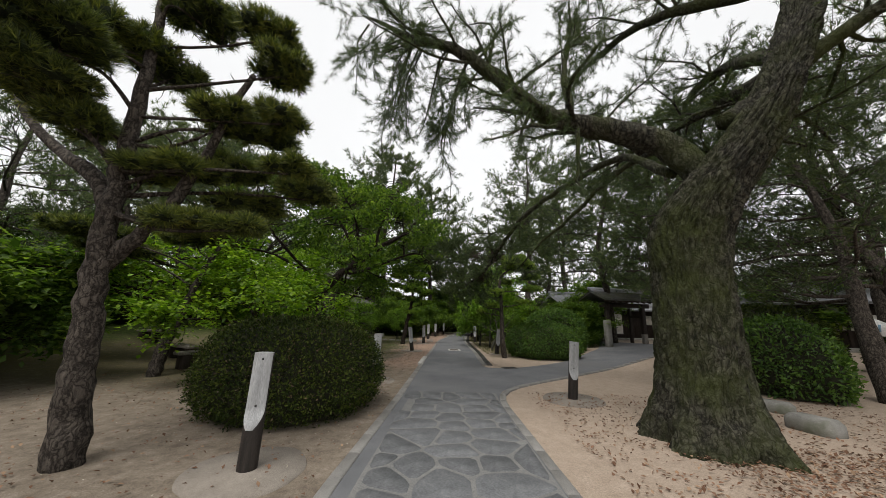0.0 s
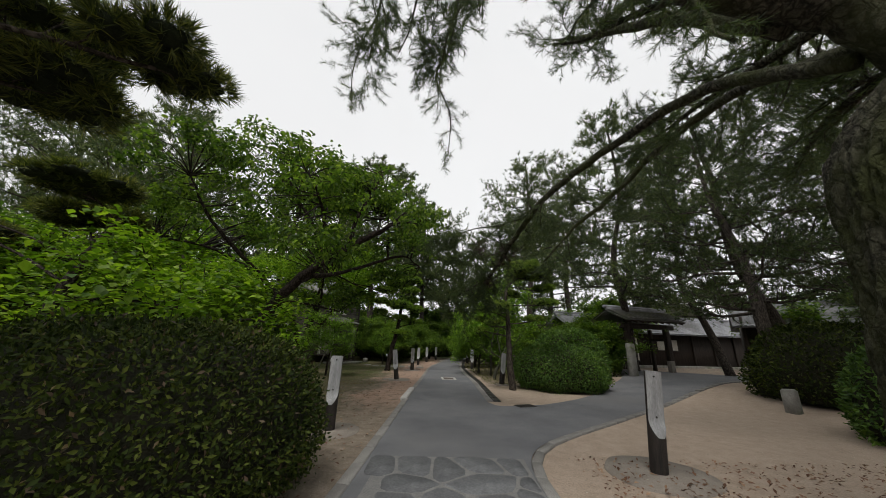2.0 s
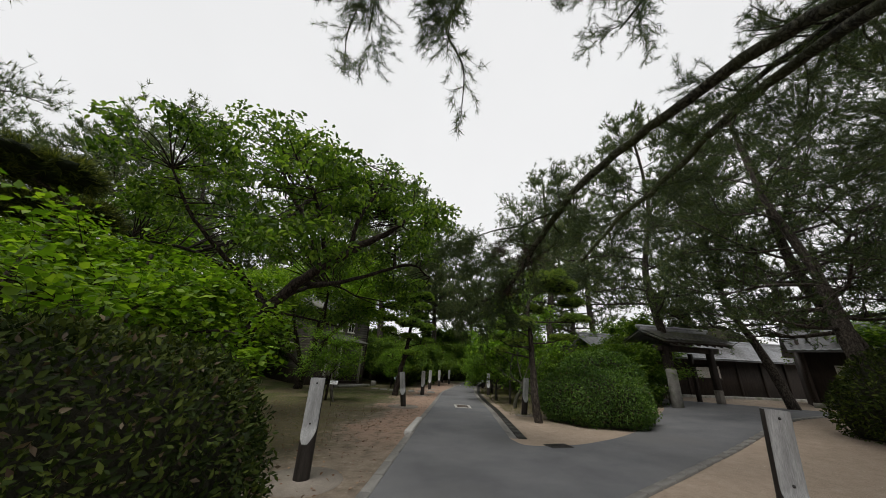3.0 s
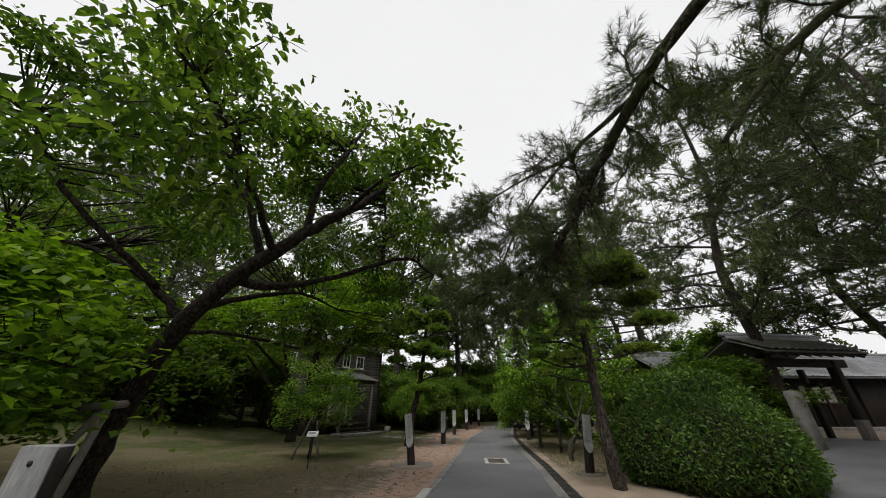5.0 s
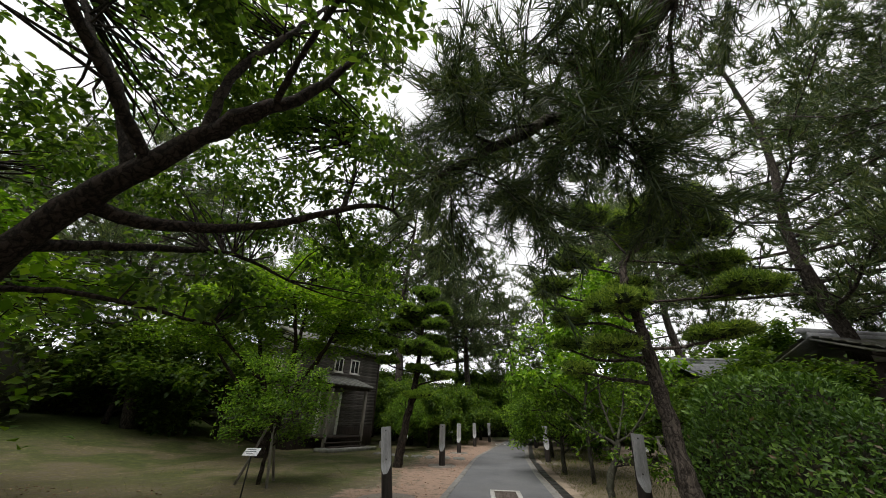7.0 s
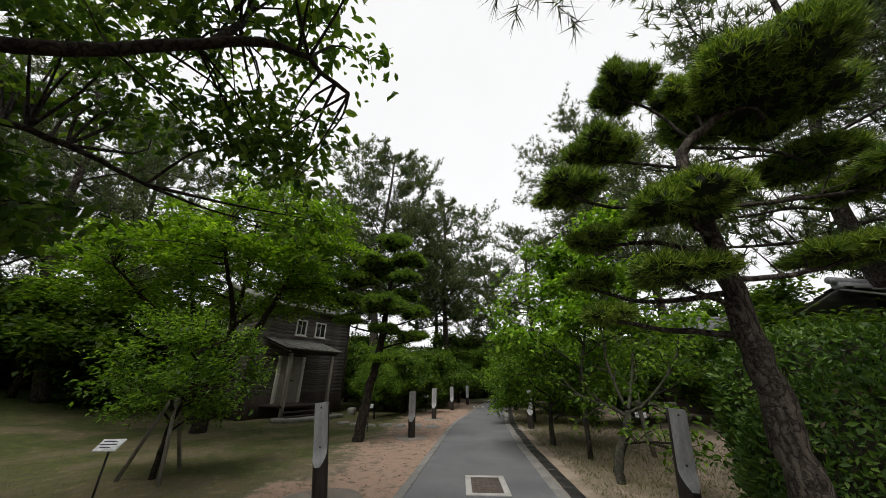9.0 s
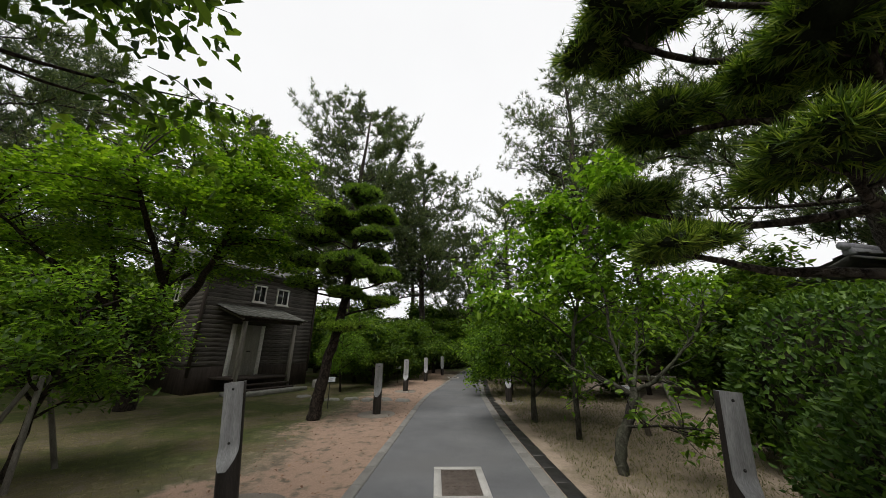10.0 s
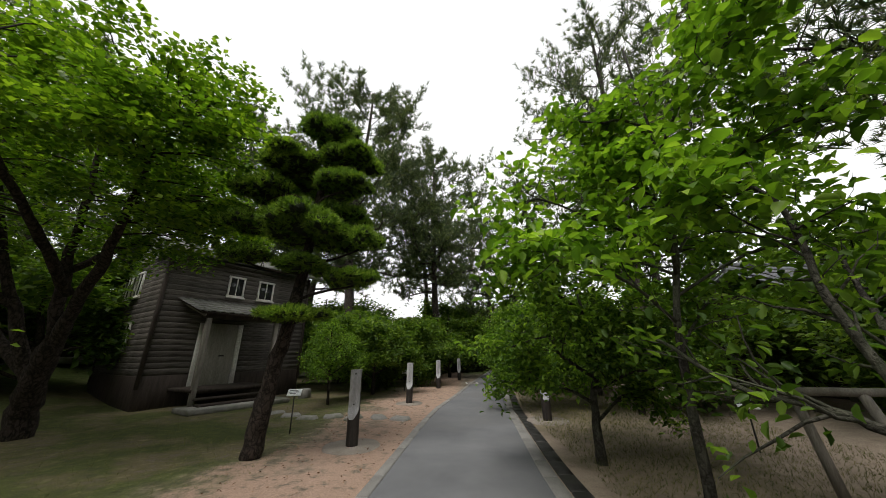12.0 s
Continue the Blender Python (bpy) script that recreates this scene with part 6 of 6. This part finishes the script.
def label_sign(at, rot, h, label):
    t = thing("plant_label", label, "sign", pose(at[0], at[1], tz(*at), 0, 0, rot), "plant labels")
    part("stem", Geo().tube([(0, 0, -0.1), (0, 0, h)], [0.012, 0.012], 8), M_IRON, t)
    tilt = pose(0, -0.02, h, 40, 0, 0)
    part("plate", Geo().box((0, 0, 0), (0.26, 0.17, 0.012), tilt, 0.003), M_WHITE, t, "small white plate")
    for k, w in enumerate((0.16, 0.2, 0.12)):
        part("text_bar", Geo().box((-0.02, 0.045 - 0.04 * k, 0.0075), (w, 0.012, 0.002), tilt), M_INK, t)


label_sign((-4.15, 13.67), 10, 0.72, "small white plant label on a dark stem by the young tree")
label_sign((4.7, 19.43), -20, 0.62, "small white plant label in the plum bed")
label_sign((-3.0, 20.34), 15, 0.72, "small white plant label on a dark stem by the cloud tree")
label_sign((-2.2, 27.64), 15, 0.72, "small white plant label further along the path")

board = thing("notice_board", "small white notice on a yellow-green bamboo pole", "sign", pose(12.0, 7.23, tz(12.0, 7.23), 0, 6, -35))
part("pole", Geo().tube([(0, 0, -0.1), (0.0, 0, 1.5)], [0.035, 0.032], 10), M_YELLOW, board)
panel = Geo()
panel.add([(-0.25, -0.05, 1.3), (0.25, -0.05, 1.3), (0.25, -0.05, 1.68), (0, -0.05, 1.8), (-0.25, -0.05, 1.68), (-0.25, -0.02, 1.3), (0.25, -0.02, 1.3), (0.25, -0.02, 1.68), (0, -0.02, 1.8), (-0.25, -0.02, 1.68)],
          [np.array([[0, 1, 2, 3, 4], [9, 8, 7, 6, 5]]), np.array([[k, 5 + k, 5 + (k + 1) % 5, (k + 1) % 5] for k in range(5)])])
part("panel", panel, M_WHITE, board)
for k in range(3):
    part("text_bar", Geo().box((-0.12 + 0.12 * k, -0.054, 1.52), (0.05, 0.004, 0.2)), M_BLUE, board)

# ---- litter, pebbles and grass ----


def scatter(name, label, n, area, size, mat, seed, kind_of="flat", avoid=True):
    rng = np.random.default_rng(seed)
    x = area[0] + (area[1] - area[0]) * rng.random(n)
    y = area[2] + (area[3] - area[2]) * rng.random(n)
    if avoid:
        ok = (x < left_x(y) - 0.16) | (x > right_x(y) + 0.45)
        nn = np.interp(x, side_n[:, 0], side_n[:, 1])
        ss = np.interp(x, side_s[:, 0], side_s[:, 1])
        ok &= ~((x > 1) & (y > ss - 0.2) & (y < nn + 0.2))
        x, y = x[ok], y[ok]
    P = np.stack([x, y, terrain(x, y) + 0.012], 1)
    g = Geo()
    if kind_of == "blade":
        d = unit(rng.normal(0, 0.45, P.shape) + (0, 0, 1))
        needles(g, P, d, rng, 3, size, size * 0.07, 0.3, 0.0)
    else:
        leaves(g, P, rng, 1, size, 0.0, 0.0, 0.6, 0.9, False, 0.15)
    ob = part(name, g, mat, None)
    return tagged(ob, label, "litter" if kind_of == "flat" else "grass", kind="stuff")


scatter("pine_litter", "brown pine litter and leaf scraps on the sand", 5000, (1.6, 8, -1.43, 5.41), 0.05, M_LITTER, 71)
scatter("pine_litter", "dense brown pine needles round the great pine's roots", 7000, (2.9, 7.2, -1.3, 2.4), 0.045, M_LITTER, 77)
scatter("fallen_leaves", "brown fallen leaves and bark scraps on the ground", 3000, (-9, -1.2, -1.43, 13.96), 0.05, M_LITTER, 72)
scatter("fallen_leaves", "scattered brown leaves along the path edge", 900, (-2.6, -0.6, 8.26, 27.64), 0.045, M_LITTER, 73)
scatter("pebbles", "pale pebbles scattered on the sand", 3000, (-8, 8, -1.66, 9.4), 0.022, M_PEBBLE, 74)
scatter("grass", "thin grass tufts under the plum trees", 20000, (1.9, 6, 13.5, 27.64), 0.06, L_GRASS, 75, "blade")
scatter("grass", "sparse short grass on the mossy lawn", 16000, (-9, -2.3, 8.26, 25.36), 0.035, L_GRASS, 76, "blade")

# ---- flagstones at the start of the path ----


def cells(seeds, lo, hi, gap):
    """Straight-sided cells round the seeds, shrunk by the joint's width."""
    out = []
    for i, s in enumerate(seeds):
        poly = [np.array(p, float) for p in ((lo[0], lo[1]), (hi[0], lo[1]), (hi[0], hi[1]), (lo[0], hi[1]))]
        for j, o in enumerate(seeds):
            if i == j or np.linalg.norm(o - s) > 1.6:
                continue
            nrm = unit(o - s)
            lim = (s + o) @ nrm / 2 - gap / 2
            nxt = []
            for a, b in zip(poly, poly[1:] + poly[:1]):
                da, db = a @ nrm - lim, b @ nrm - lim
                if da <= 0:
                    nxt.append(a)
                if da * db < 0:
                    nxt.append(a + (b - a) * da / (da - db))
            poly = nxt
            if len(poly) < 3:
                break
        if len(poly) >= 3:
            out.append(poly)
    return out


def flagstones():
    rng = np.random.default_rng(81)
    root = thing("flagstone_paving", "irregular grey flagstones with pale joints", "paving", kind="structure")
    bed = strip(np.stack([left_x(np.linspace(-8.8, 5.3, 20)) + 0.16, np.linspace(-8.8, 5.3, 20)], 1), np.stack([right_x(np.linspace(-8.8, 5.3, 20)) - 0.02, np.linspace(-8.8, 5.3, 20)], 1), 0.0105)
    part("joint_bed", bed, M_JOINT, root)
    seeds = []
    y = -8.8
    while y < 5.3:
        for k in range(5):
            seeds.append((-0.95 + 0.45 * k + rng.normal(0, 0.09), y + rng.normal(0, 0.09)))
        y += 0.46
    seeds = np.array(seeds)
    keep = np.ones(len(seeds), bool)
    keep[rng.choice(len(seeds), len(seeds) // 6, replace=False)] = False
    for poly in cells(seeds[keep], (-1.0, -8.8), (0.9, 5.3), 0.035):
        p = np.array(poly)
        c = p.mean(0)
        if c[0] < left_x(c[1]) + 0.2 or c[0] > right_x(c[1]) - 0.06:
            continue
        p = c + (p - c) * 0.98
        q = []
        for a, b, d in zip(np.roll(p, 1, 0), p, np.roll(p, -1, 0)):
            q += [b + (a - b) * 0.16, b + (d - b) * 0.16]
        q = np.array(q)
        n = len(q)
        hgt = 0.006 + rng.random() * 0.004
        g = Geo()
        g.add(np.concatenate([np.c_[q - c, np.zeros(n)], np.c_[(q - c) * 0.97, np.full(n, hgt)]]), [np.stack([np.arange(n), (np.arange(n) + 1) % n, n + (np.arange(n) + 1) % n, n + np.arange(n)], 1), (n + np.arange(n))[None, :]])
        ob = part("flagstone", g, M_FLAG, root)
        ob.location = (c[0], c[1], 0.0105)


flagstones()
